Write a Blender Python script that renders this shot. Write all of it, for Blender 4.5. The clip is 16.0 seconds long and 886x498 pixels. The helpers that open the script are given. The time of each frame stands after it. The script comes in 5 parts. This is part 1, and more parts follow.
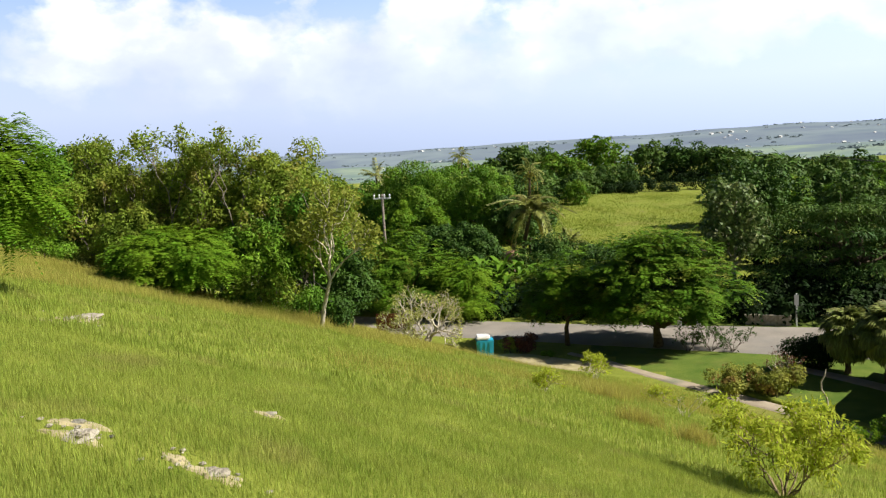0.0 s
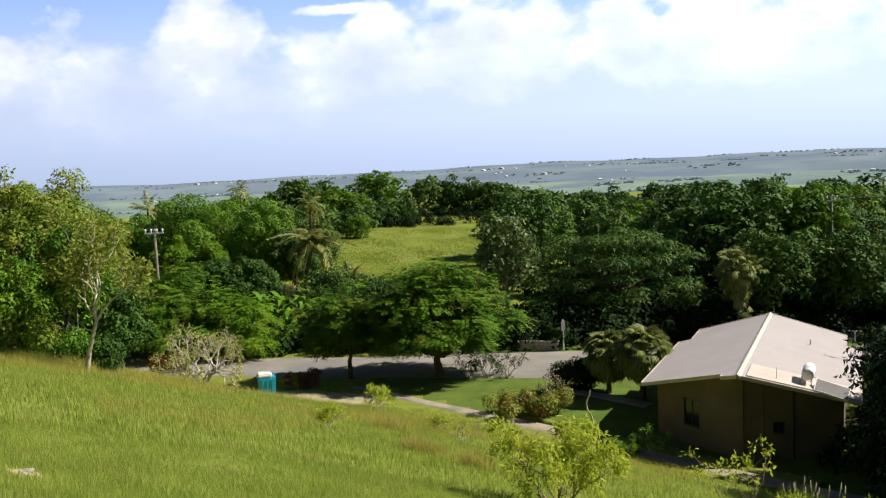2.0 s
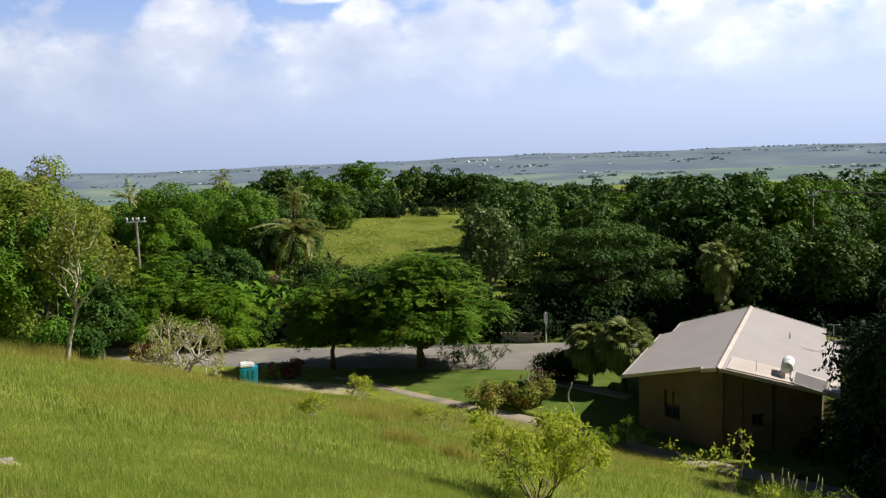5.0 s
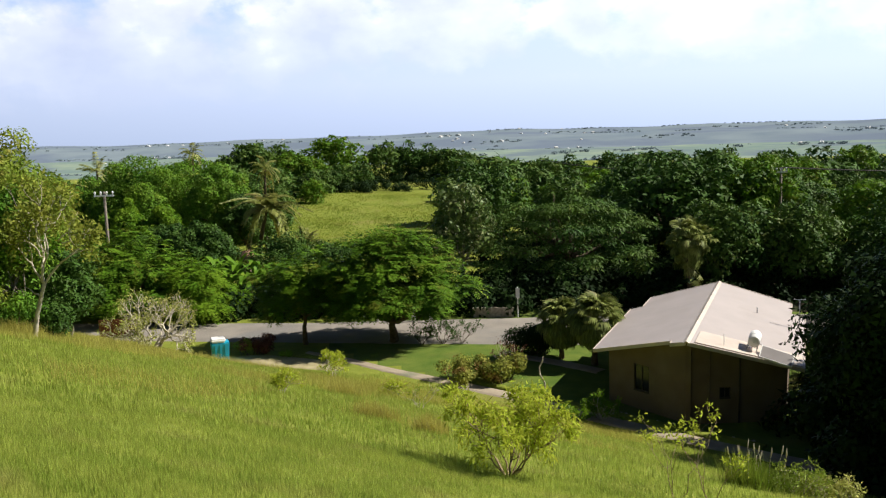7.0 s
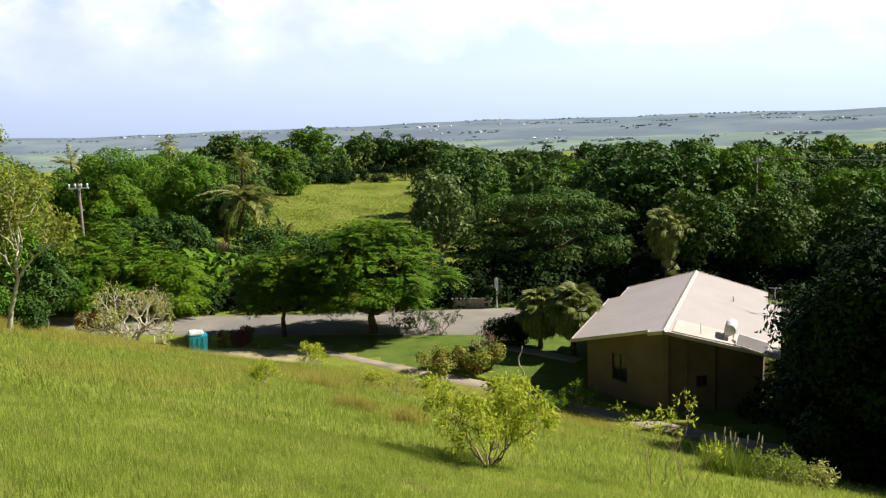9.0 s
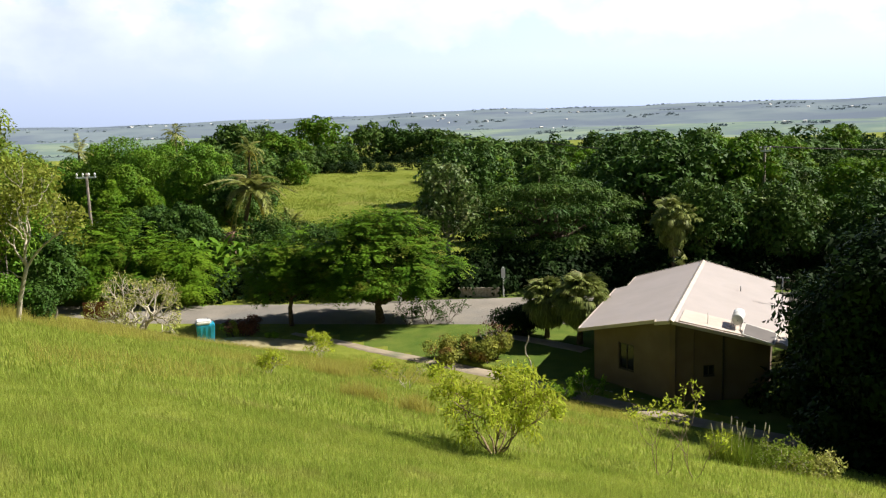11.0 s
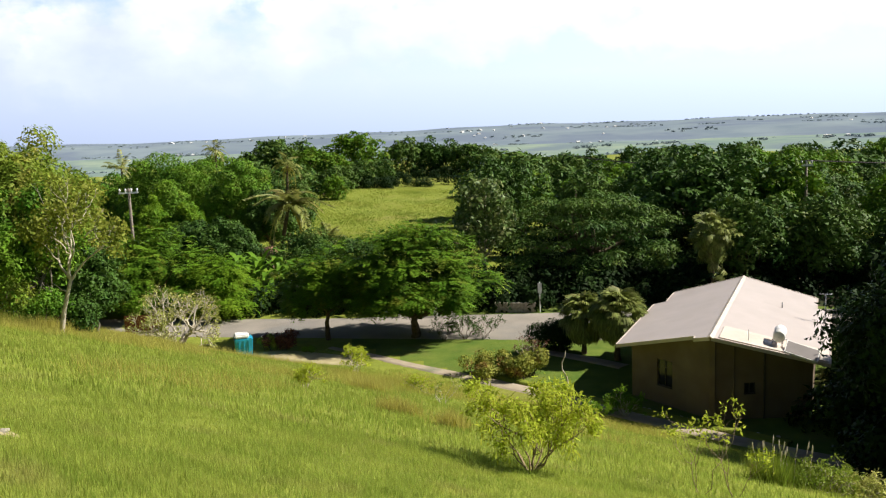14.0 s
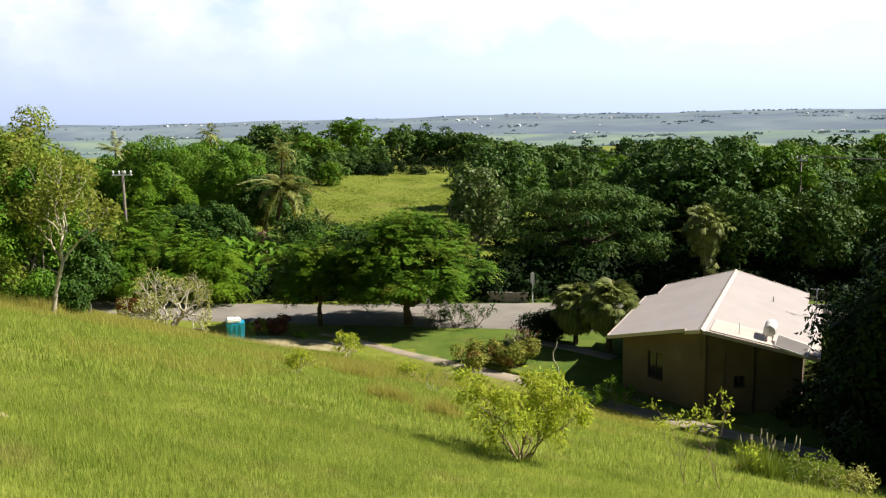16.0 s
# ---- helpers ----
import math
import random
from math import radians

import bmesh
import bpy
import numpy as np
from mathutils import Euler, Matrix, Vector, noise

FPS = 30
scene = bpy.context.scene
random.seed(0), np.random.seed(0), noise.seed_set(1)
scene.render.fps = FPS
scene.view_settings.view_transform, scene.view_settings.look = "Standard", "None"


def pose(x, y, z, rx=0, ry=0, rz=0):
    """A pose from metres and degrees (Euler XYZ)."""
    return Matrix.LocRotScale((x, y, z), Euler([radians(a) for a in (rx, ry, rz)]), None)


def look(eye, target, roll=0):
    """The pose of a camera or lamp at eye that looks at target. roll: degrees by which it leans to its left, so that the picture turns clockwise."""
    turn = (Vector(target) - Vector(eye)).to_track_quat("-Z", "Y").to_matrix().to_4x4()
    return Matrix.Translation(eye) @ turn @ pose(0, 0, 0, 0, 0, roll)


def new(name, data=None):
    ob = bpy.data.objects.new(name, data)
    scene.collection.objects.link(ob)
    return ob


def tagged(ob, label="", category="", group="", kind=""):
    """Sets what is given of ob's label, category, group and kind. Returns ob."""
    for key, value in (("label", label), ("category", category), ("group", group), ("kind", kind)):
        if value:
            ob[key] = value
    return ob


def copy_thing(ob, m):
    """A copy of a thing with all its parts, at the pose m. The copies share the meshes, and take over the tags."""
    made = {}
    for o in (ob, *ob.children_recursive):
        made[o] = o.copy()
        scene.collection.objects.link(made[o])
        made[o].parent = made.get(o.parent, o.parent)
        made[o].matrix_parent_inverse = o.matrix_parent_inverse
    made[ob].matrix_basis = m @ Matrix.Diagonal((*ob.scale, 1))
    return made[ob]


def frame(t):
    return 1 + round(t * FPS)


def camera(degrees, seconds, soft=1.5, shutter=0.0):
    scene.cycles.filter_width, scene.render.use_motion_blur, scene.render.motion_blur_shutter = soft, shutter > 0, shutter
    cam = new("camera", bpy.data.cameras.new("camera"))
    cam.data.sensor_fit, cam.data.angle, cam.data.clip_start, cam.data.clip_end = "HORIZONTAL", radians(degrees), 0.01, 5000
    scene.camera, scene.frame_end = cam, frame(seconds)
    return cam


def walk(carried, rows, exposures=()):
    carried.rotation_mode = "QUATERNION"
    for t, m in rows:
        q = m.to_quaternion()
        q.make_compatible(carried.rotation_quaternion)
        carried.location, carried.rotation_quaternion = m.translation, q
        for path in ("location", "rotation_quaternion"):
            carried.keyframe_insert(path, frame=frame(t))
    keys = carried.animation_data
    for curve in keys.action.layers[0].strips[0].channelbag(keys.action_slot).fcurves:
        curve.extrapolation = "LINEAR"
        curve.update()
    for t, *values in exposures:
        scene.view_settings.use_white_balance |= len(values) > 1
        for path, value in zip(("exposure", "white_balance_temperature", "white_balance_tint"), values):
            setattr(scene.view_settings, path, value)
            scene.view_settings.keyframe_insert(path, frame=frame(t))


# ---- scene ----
# Camera: one standing point on a hillside, turning in the hand.
EYE = 1.6
cam = camera(55.37, 16.0, 1.25)
TURNS = [
    (0, 83.138, 3.465, 17.186),
    (0.5, 82.324, 3.781, 13.244),
    (1, 80.715, 3.716, 7.851),
    (1.5, 82.187, 3.730, 2.316),
    (2, 84.627, 2.784, 2.426),
    (2.5, 85.190, 2.219, 3.742),
    (3, 85.573, 2.146, 4.438),
    (3.5, 86.369, 2.168, 4.734),
    (4, 85.170, 2.450, 3.030),
    (4.5, 84.997, 2.882, 2.908),
    (5, 83.985, 2.190, 1.368),
    (7.5, 82.222, 1.865, -0.496),
    (8, 82.188, 2.177, -0.338),
    (8.5, 81.753, 2.023, -1.119),
    (9, 81.575, 1.988, -1.949),
    (11.5, 80.814, 2.073, -1.043),
    (12, 80.887, 2.130, -0.435),
    (12.5, 81.621, 1.916, -0.282),
    (13, 82.142, 1.896, -0.356),
    (13.5, 81.886, 1.935, 0.511),
    (14, 81.974, 2.279, 0.955),
    (14.5, 82.142, 2.010, 0.754),
    (15, 81.698, 1.841, 0.593),
    (15.5, 81.506, 1.670, 0.240),
    (16, 81.170, 1.155, 0.682),
]
EXPOSURES = [(0.0, 0.76, 6300, 10), (0.8, 0.76, 6300, 10), (1.5, 0.76, 6280, 10), (2.2, 0.50, 6150, 10), (3.5, 0.20, 6000, 10), (4.5, 0.22, 6050, 10),
             (5.2, 0.40, 6150, 10), (7.5, 0.64, 6270, 10), (9.0, 0.76, 6310, 10), (16.0, 0.83, 6340, 10)]
walk(cam, [(t, pose(0, 0, EYE, rx, ry, rz)) for t, rx, ry, rz in TURNS], EXPOSURES)

# ---- world and sun ----
SKY_STRENGTH = 0.0255
SUN_AZ, SUN_EL = radians(83), radians(42)  # from straight ahead (+y) towards the right (+x)


def link(tree, a, b):
    tree.links.new(a, b)


# cumulus heads and banks ahead: sideways and upward slope of sight, half width, half height
CLOUDS = [(-0.315, 0.165, 0.060, 0.072), (-0.43, 0.105, 0.110, 0.062), (-0.62, 0.135, 0.150, 0.070), (-0.82, 0.175, 0.150, 0.070), (-0.335, 0.085, 0.120, 0.050),
          (-0.028, 0.205, 0.048, 0.032), (-0.105, 0.165, 0.042, 0.030), (-0.150, 0.110, 0.120, 0.052), (0.020, 0.135, 0.100, 0.066),
          (0.170, 0.140, 0.070, 0.050), (0.275, 0.190, 0.085, 0.042), (0.410, 0.195, 0.085, 0.045), (0.310, 0.120, 0.170, 0.048),
          (0.56, 0.170, 0.130, 0.080), (-0.165, 0.192, 0.052, 0.007), (0.11, 0.196, 0.045, 0.006)]


def build_world():
    world = bpy.data.worlds.new("sky")
    scene.world = world
    world.use_nodes = True
    tree = world.node_tree
    n = tree.nodes
    n.clear()

    def math_node(op, a, b=None, c=None):
        node = n.new("ShaderNodeMath")
        node.operation = op
        for k, value in enumerate((a, b, c)):
            if value is None:
                continue
            if isinstance(value, (int, float)):
                node.inputs[k].default_value = value
            else:
                link(tree, value, node.inputs[k])
        return node.outputs[0]

    def ramp(value, stops):
        node = n.new("ShaderNodeValToRGB")
        e = node.color_ramp.elements
        while len(e) < len(stops):
            e.new(0.5)
        for k, (at, colour) in enumerate(stops):
            e[k].position, e[k].color = at, (*colour, 1)
        link(tree, value, node.inputs[0])
        return node.outputs[0]

    def span(value, a, b, c, d):
        node = n.new("ShaderNodeMapRange")
        for key, q in (("From Min", a), ("From Max", b), ("To Min", c), ("To Max", d)):
            node.inputs[key].default_value = q
        link(tree, value, node.inputs["Value"])
        return node.outputs[0]

    def blend(fac, a, b):
        node = n.new("ShaderNodeMix")
        node.data_type = "RGBA"
        link(tree, fac, node.inputs["Factor"])
        link(tree, a, node.inputs["A"])
        link(tree, b, node.inputs["B"])
        return node.outputs["Result"]

    def cloud_noise(scale, detail, rough, shift):
        node, place = n.new("ShaderNodeTexNoise"), n.new("ShaderNodeMapping")
        place.inputs["Scale"].default_value, place.inputs["Location"].default_value = (1.0, 1.0, 1.5), shift
        link(tree, coord.outputs["Generated"], place.inputs[0])
        node.inputs["Scale"].default_value, node.inputs["Detail"].default_value, node.inputs["Roughness"].default_value = scale, detail, rough
        link(tree, place.outputs[0], node.inputs["Vector"])
        return node.outputs["Fac"]

    out, bg = n.new("ShaderNodeOutputWorld"), n.new("ShaderNodeBackground")
    bg.inputs["Strength"].default_value = SKY_STRENGTH
    sky = n.new("ShaderNodeTexSky")
    sky.sky_type, sky.sun_disc = "NISHITA", False
    sky.sun_elevation, sky.sun_rotation = SUN_EL, SUN_AZ
    sky.dust_density, sky.air_density, sky.ozone_density = 0.4, 1.0, 2.5
    coord, sep = n.new("ShaderNodeTexCoord"), n.new("ShaderNodeSeparateXYZ")
    link(tree, coord.outputs["Generated"], sep.inputs[0])
    ahead = math_node("MAXIMUM", sep.outputs["Y"], 0.05)
    u, v = math_node("DIVIDE", sep.outputs["X"], ahead), math_node("DIVIDE", sep.outputs["Z"], ahead)
    # cumulus ahead, each an uneven heap
    field = None
    for cu, cv, ru, rv in CLOUDS:
        du, dv = math_node("MULTIPLY_ADD", u, 1 / ru, -cu / ru), math_node("MULTIPLY_ADD", v, 1 / rv, -cv / rv)
        gap = math_node("SQRT", math_node("ADD", math_node("MULTIPLY", du, du), math_node("MULTIPLY", dv, dv)))
        heap = math_node("SUBTRACT", 1.0, gap)
        field = heap if field is None else math_node("SMOOTH_MAX", field, heap, 0.3)
    puff = cloud_noise(16.0, 7.0, 0.55, (0.2, 0.1, 0.3))
    heaps = math_node("MULTIPLY_ADD", puff, 2.2, math_node("ADD", math_node("MAXIMUM", field, -1.2), -0.95))
    # scattered cloud over the rest of the sky
    rest = math_node("ADD", cloud_noise(5.4, 8.0, 0.52, (0.37, 0.12, 0.05)), span(sep.outputs["Z"], 0.09, 0.3, 0.08, -0.08))
    rest = math_node("MULTIPLY_ADD", rest, 8.0, -5.1)
    front = span(sep.outputs["Y"], 0.55, 0.75, 0.0, 1.0)
    mixed = n.new("ShaderNodeMix")
    link(tree, front, mixed.inputs["Factor"])
    link(tree, rest, mixed.inputs["A"])
    link(tree, heaps, mixed.inputs["B"])
    cover = ramp(mixed.outputs["Result"], [(0.0, (0, 0, 0)), (0.42, (1, 1, 1))])
    cover = math_node("MULTIPLY", cover, span(sep.outputs["Z"], 0.02, 0.14, 0.0, 1.0))
    # sunlit heads, greyer bases
    depth = math_node("MULTIPLY_ADD", v, 2.2, math_node("MULTIPLY_ADD", cloud_noise(13.0, 5.0, 0.5, (0.24, 0.1, 0.27)), 1.5, -0.60))
    cloud = ramp(depth, [(0.15, (19.5, 21.0, 26.0)), (0.55, (25.0, 26.0, 29.5)), (0.78, (33.5, 33.5, 34.5))])
    # pale moist air towards the horizon, clear blue above
    air = ramp(sep.outputs["Z"], [(0.0, (15.2, 17.8, 24.0)), (0.06, (19.0, 21.5, 28.0)), (0.12, (18.5, 21.8, 29.0)), (0.24, (8.0, 14.5, 29.0))])
    haze = math_node("MULTIPLY", span(sep.outputs["Z"], 0.22, 0.34, 0.95, 0.0), span(sep.outputs["Y"], 0.2, 0.6, 0.1, 1.0))
    clear = blend(haze, sky.outputs[0], air)
    whole = blend(cover, clear, cloud)
    # brighter towards the sun
    glow = n.new("ShaderNodeVectorMath")
    glow.operation = "SCALE"
    link(tree, whole, glow.inputs[0])
    link(tree, span(sep.outputs["X"], -0.5, 0.5, 0.88, 1.2), glow.inputs["Scale"])
    link(tree, glow.outputs[0], bg.inputs["Color"])
    link(tree, bg.outputs[0], out.inputs[0])


build_world()
sun = new("sun", bpy.data.lights.new("sun", "SUN"))
sun.data.energy, sun.data.angle, sun.data.color = 5.0, radians(0.6), (1.0, 0.94, 0.82)
sun.matrix_world = look((0, 0, 0), (-math.sin(SUN_AZ) * math.cos(SUN_EL), -math.cos(SUN_AZ) * math.cos(SUN_EL), -math.sin(SUN_EL)))


# ---- materials ----
def material(name, low, high, scale=3.0, rough=0.8, bump=0.0, bump_scale=20.0, metal=0.0, island=0.0, through_light=0.0,
             third=None, third_scale=0.4, third_at=(0.55, 0.7), gloss=0.3):
    """Two colours mixed by noise, a third in larger stains, fine relief; island: how far each piece strays in brightness."""
    m = bpy.data.materials.new(name)
    m.use_nodes = True
    t = m.node_tree
    n = t.nodes
    shader = n["Principled BSDF"]
    shader.inputs["Roughness"].default_value, shader.inputs["Metallic"].default_value = rough, metal
    shader.inputs["Specular IOR Level"].default_value = gloss
    geo = n.new("ShaderNodeNewGeometry")
    noise_a = n.new("ShaderNodeTexNoise")
    noise_a.inputs["Scale"].default_value, noise_a.inputs["Detail"].default_value = scale, 5.0
    link(t, geo.outputs["Position"], noise_a.inputs["Vector"])
    ramp = n.new("ShaderNodeValToRGB")
    ramp.color_ramp.elements[0].position, ramp.color_ramp.elements[1].position = 0.33, 0.68
    ramp.color_ramp.elements[0].color, ramp.color_ramp.elements[1].color = (*low, 1), (*high, 1)
    link(t, noise_a.outputs["Fac"], ramp.inputs[0])
    colour = ramp.outputs[0]
    if third:
        stain = n.new("ShaderNodeTexNoise")
        stain.inputs["Scale"].default_value, stain.inputs["Detail"].default_value = third_scale, 6.0
        link(t, geo.outputs["Position"], stain.inputs["Vector"])
        where = n.new("ShaderNodeValToRGB")
        where.color_ramp.elements[0].position, where.color_ramp.elements[1].position = third_at
        link(t, stain.outputs["Fac"], where.inputs[0])
        mix = n.new("ShaderNodeMix")
        mix.data_type = "RGBA"
        mix.inputs["B"].default_value = (*third, 1)
        link(t, where.outputs[0], mix.inputs["Factor"])
        link(t, colour, mix.inputs["A"])
        colour = mix.outputs["Result"]
    if island:
        hue = n.new("ShaderNodeHueSaturation")
        for key, lo, hi in (("Value", 1 - island, 1 + island), ("Hue", 0.5 - 0.03 * island, 0.5 + 0.03 * island)):
            spread = n.new("ShaderNodeMapRange")
            spread.inputs["To Min"].default_value, spread.inputs["To Max"].default_value = lo, hi
            link(t, geo.outputs["Random Per Island"], spread.inputs["Value"])
            link(t, spread.outputs[0], hue.inputs[key])
        link(t, colour, hue.inputs["Color"])
        colour = hue.outputs[0]
    link(t, colour, shader.inputs["Base Color"])
    if bump:
        grain, relief = n.new("ShaderNodeTexNoise"), n.new("ShaderNodeBump")
        grain.inputs["Scale"].default_value, grain.inputs["Detail"].default_value = bump_scale, 4.0
        link(t, geo.outputs["Position"], grain.inputs["Vector"])
        relief.inputs["Strength"].default_value, relief.inputs["Distance"].default_value = bump, 0.05
        link(t, grain.outputs["Fac"], relief.inputs["Height"])
        link(t, relief.outputs[0], shader.inputs["Normal"])
    if through_light:
        thin, both = n.new("ShaderNodeBsdfTranslucent"), n.new("ShaderNodeMixShader")
        link(t, colour, thin.inputs["Color"])
        both.inputs[0].default_value = through_light
        link(t, shader.outputs[0], both.inputs[1])
        link(t, thin.outputs[0], both.inputs[2])
        link(t, both.outputs[0], n["Material Output"].inputs[0])
    return m


def leafy(name, low, high, scale=0.6, light=0.2, rough=0.6, stray=0.3, third=None, gloss=0.12):
    return material(name, low, high, scale=scale, rough=rough, island=stray, through_light=light, third=third, third_scale=0.9, gloss=gloss)


GRASS = material("hillside_turf", (0.16, 0.195, 0.026), (0.22, 0.24, 0.038), 1.6, 0.9, 0.6, 30, third=(0.20, 0.19, 0.045), third_scale=0.16, gloss=0.1)
LAWN = material("mown_lawn", (0.075, 0.125, 0.018), (0.135, 0.175, 0.03), 0.8, 0.9, 0.6, 30, third=(0.15, 0.15, 0.04), third_scale=0.3, gloss=0.1)
BLADE = leafy("grass_blade", (0.26, 0.33, 0.05), (0.375, 0.42, 0.078), 1.1, 0.5, 0.7, 0.28, third=(0.35, 0.35, 0.09))
FIELD_BLADE = leafy("field_grass_blade", (0.15, 0.23, 0.03), (0.30, 0.34, 0.05), 0.08, 0.45, 0.7, 0.25, third=(0.30, 0.29, 0.07))
DRY = leafy("dry_grass", (0.38, 0.345, 0.075), (0.48, 0.43, 0.105), 0.5, 0.5, 0.7, 0.25)
# Distance haze is mixed into both field colours, bluer for the farther one.
PLAIN = material("hazed_plain_fields", (0.15, 0.21, 0.20), (0.25, 0.305, 0.235), 0.01, 1.0, third=(0.155, 0.195, 0.215), third_scale=0.004, third_at=(0.5, 0.6), gloss=0.0)
FAR = material("hazed_distant_fields", (0.16, 0.20, 0.24), (0.22, 0.262, 0.285), 0.006, 1.0, third=(0.15, 0.183, 0.235), third_scale=0.003, third_at=(0.48, 0.58), gloss=0.0)
SOIL = material("dry_soil", (0.30, 0.25, 0.13), (0.42, 0.36, 0.21), 1.3, 0.95, 0.7, 12, third=(0.24, 0.25, 0.07), third_scale=0.5, gloss=0.1)
ASPHALT = material("sun_bleached_asphalt", (0.225, 0.20, 0.17), (0.295, 0.26, 0.22), 0.5, 0.9, 0.4, 40, third=(0.17, 0.165, 0.16), third_scale=0.12, gloss=0.2)
CONCRETE = material("worn_concrete", (0.29, 0.235, 0.17), (0.40, 0.33, 0.24), 1.1, 0.9, 0.5, 25, third=(0.2, 0.2, 0.13), third_scale=0.6, gloss=0.2)
LIMESTONE = material("weathered_limestone", (0.27, 0.235, 0.18), (0.48, 0.43, 0.34), 6, 0.95, 0.9, 18, third=(0.16, 0.15, 0.12), third_scale=3.0, gloss=0.1)
# Floor colour kept dark in place of tree shade.
SHADE_FLOOR = material("shade_dark_floor", (0.035, 0.028, 0.016), (0.075, 0.06, 0.035), 1.5, 0.95, 0.8, 10, third=(0.03, 0.045, 0.015), third_scale=0.4, gloss=0.1)
BARK = material("brown_bark", (0.07, 0.05, 0.035), (0.15, 0.115, 0.08), 5, 0.95, 0.8, 25, gloss=0.1)
TAN_BARK = material("tan_bark", (0.20, 0.145, 0.085), (0.34, 0.26, 0.16), 4, 0.9, 0.5, 25, gloss=0.1)
PALE_BARK = material("pale_bark", (0.36, 0.31, 0.23), (0.54, 0.48, 0.38), 4, 0.9, 0.6, 25, gloss=0.15)
LEAF_DARK = leafy("dark_green_leaf", (0.03, 0.07, 0.01), (0.075, 0.14, 0.02), light=0.1)
LEAF_FEATHER = leafy("feathery_green_leaf", (0.055, 0.125, 0.008), (0.135, 0.24, 0.014), third=(0.19, 0.21, 0.025), light=0.25)
LEAF_MANGO = leafy("mango_leaf", (0.06, 0.145, 0.011), (0.165, 0.285, 0.02), 0.25, third=(0.19, 0.24, 0.03))
# Near-black green: the shade on these plants is put into the leaf colour.
LEAF_SHADE = leafy("shade_dark_leaf", (0.008, 0.021, 0.005), (0.021, 0.04, 0.008), light=0.04, gloss=0.05)
LEAF_WOOD = leafy("woodland_leaf", (0.036, 0.085, 0.014), (0.10, 0.165, 0.025), 0.25, 0.15, third=(0.14, 0.18, 0.035))
LEAF_LIGHT = leafy("light_green_leaf", (0.10, 0.21, 0.012), (0.20, 0.31, 0.02), light=0.4)
LEAF_OLIVE = leafy("olive_green_leaf", (0.125, 0.195, 0.02), (0.28, 0.33, 0.04), third=(0.31, 0.27, 0.06), light=0.35)
LEAF_LIME = leafy("lime_yellow_leaf", (0.34, 0.40, 0.03), (0.50, 0.53, 0.06), 2.0, 0.55)
LEAF_SILVER = leafy("silver_backed_leaf", (0.05, 0.10, 0.016), (0.14, 0.19, 0.045), 0.8, third=(0.30, 0.31, 0.12), rough=0.5, gloss=0.2)
LEAF_SPARSE = leafy("sparse_yellow_green_leaf", (0.14, 0.18, 0.022), (0.30, 0.31, 0.05), 2.0, 0.35)
LEAF_PALM = leafy("palm_leaf", (0.19, 0.23, 0.04), (0.38, 0.38, 0.11), 1.0, 0.35, 0.45, third=(0.32, 0.28, 0.10), gloss=0.5)
LEAF_FANPALM = leafy("fan_palm_leaf", (0.12, 0.155, 0.03), (0.26, 0.285, 0.07), 1.4, 0.3, 0.6, third=(0.25, 0.24, 0.09), gloss=0.2)
LEAF_CROTON = leafy("variegated_shrub_leaf", (0.16, 0.19, 0.03), (0.36, 0.35, 0.06), 1.6, 0.3, third=(0.27, 0.10, 0.05))
LEAF_PALE = leafy("pale_twig_leaf", (0.28, 0.31, 0.06), (0.50, 0.48, 0.15), 2.0)
LEAF_RED = leafy("russet_leaf", (0.09, 0.035, 0.025), (0.20, 0.08, 0.05), 2.0, 0.3)
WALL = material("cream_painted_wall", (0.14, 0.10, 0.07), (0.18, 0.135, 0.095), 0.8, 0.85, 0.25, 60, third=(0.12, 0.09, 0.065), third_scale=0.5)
ROOF = material("off_white_roof_sheet", (0.385, 0.335, 0.315), (0.425, 0.37, 0.35), 0.7, 0.65, 0.08, 30, third=(0.36, 0.31, 0.285), third_scale=0.35)
WHITE = material("white_gloss_paint", (0.74, 0.72, 0.69), (0.82, 0.80, 0.77), 2.0, 0.5)
CREAM = material("cream_roof_paint", (0.50, 0.42, 0.355), (0.58, 0.49, 0.415), 1.4, 0.6, 0.1, 30, third=(0.44, 0.365, 0.305), third_scale=0.8)
DARK_GLASS = material("dark_glazing", (0.01, 0.012, 0.014), (0.02, 0.022, 0.024), 1.0, 0.1, gloss=0.5)
DARK_FRAME = material("dark_brown_frame", (0.04, 0.03, 0.025), (0.06, 0.05, 0.04), 6.0, 0.6)
PANEL = material("solar_collector", (0.17, 0.15, 0.14), (0.24, 0.21, 0.20), 0.8, 0.35, gloss=0.5)
STEEL = material("grey_galvanised_steel", (0.28, 0.28, 0.29), (0.42, 0.42, 0.42), 5.0, 0.45, metal=0.7)
WOOD = material("weathered_pole_wood", (0.17, 0.14, 0.11), (0.27, 0.23, 0.19), 7.0, 0.9, 0.5, 30)
BLUE = material("turquoise_plastic", (0.015, 0.30, 0.46), (0.03, 0.38, 0.55), 3.0, 0.4, gloss=0.5)
RUST = material("rusty_red_sheet", (0.13, 0.04, 0.025), (0.25, 0.09, 0.05), 2.5, 0.8, 0.3, 20)
TILE_ROOF = material("brown_roof_sheet", (0.22, 0.12, 0.07), (0.32, 0.19, 0.12), 1.0, 0.8)
STUCCO = material("pale_far_wall", (0.62, 0.60, 0.57), (0.78, 0.76, 0.73), 0.05, 0.8)
FLOWER = material("cream_plume", (0.5, 0.44, 0.33), (0.65, 0.58, 0.46), 6.0, 0.9, island=0.2, through_light=0.3)


# ---- ground ----
ROAD_SLANT, ROAD_AT, TERRACE = -0.155, 53.8, -11.2


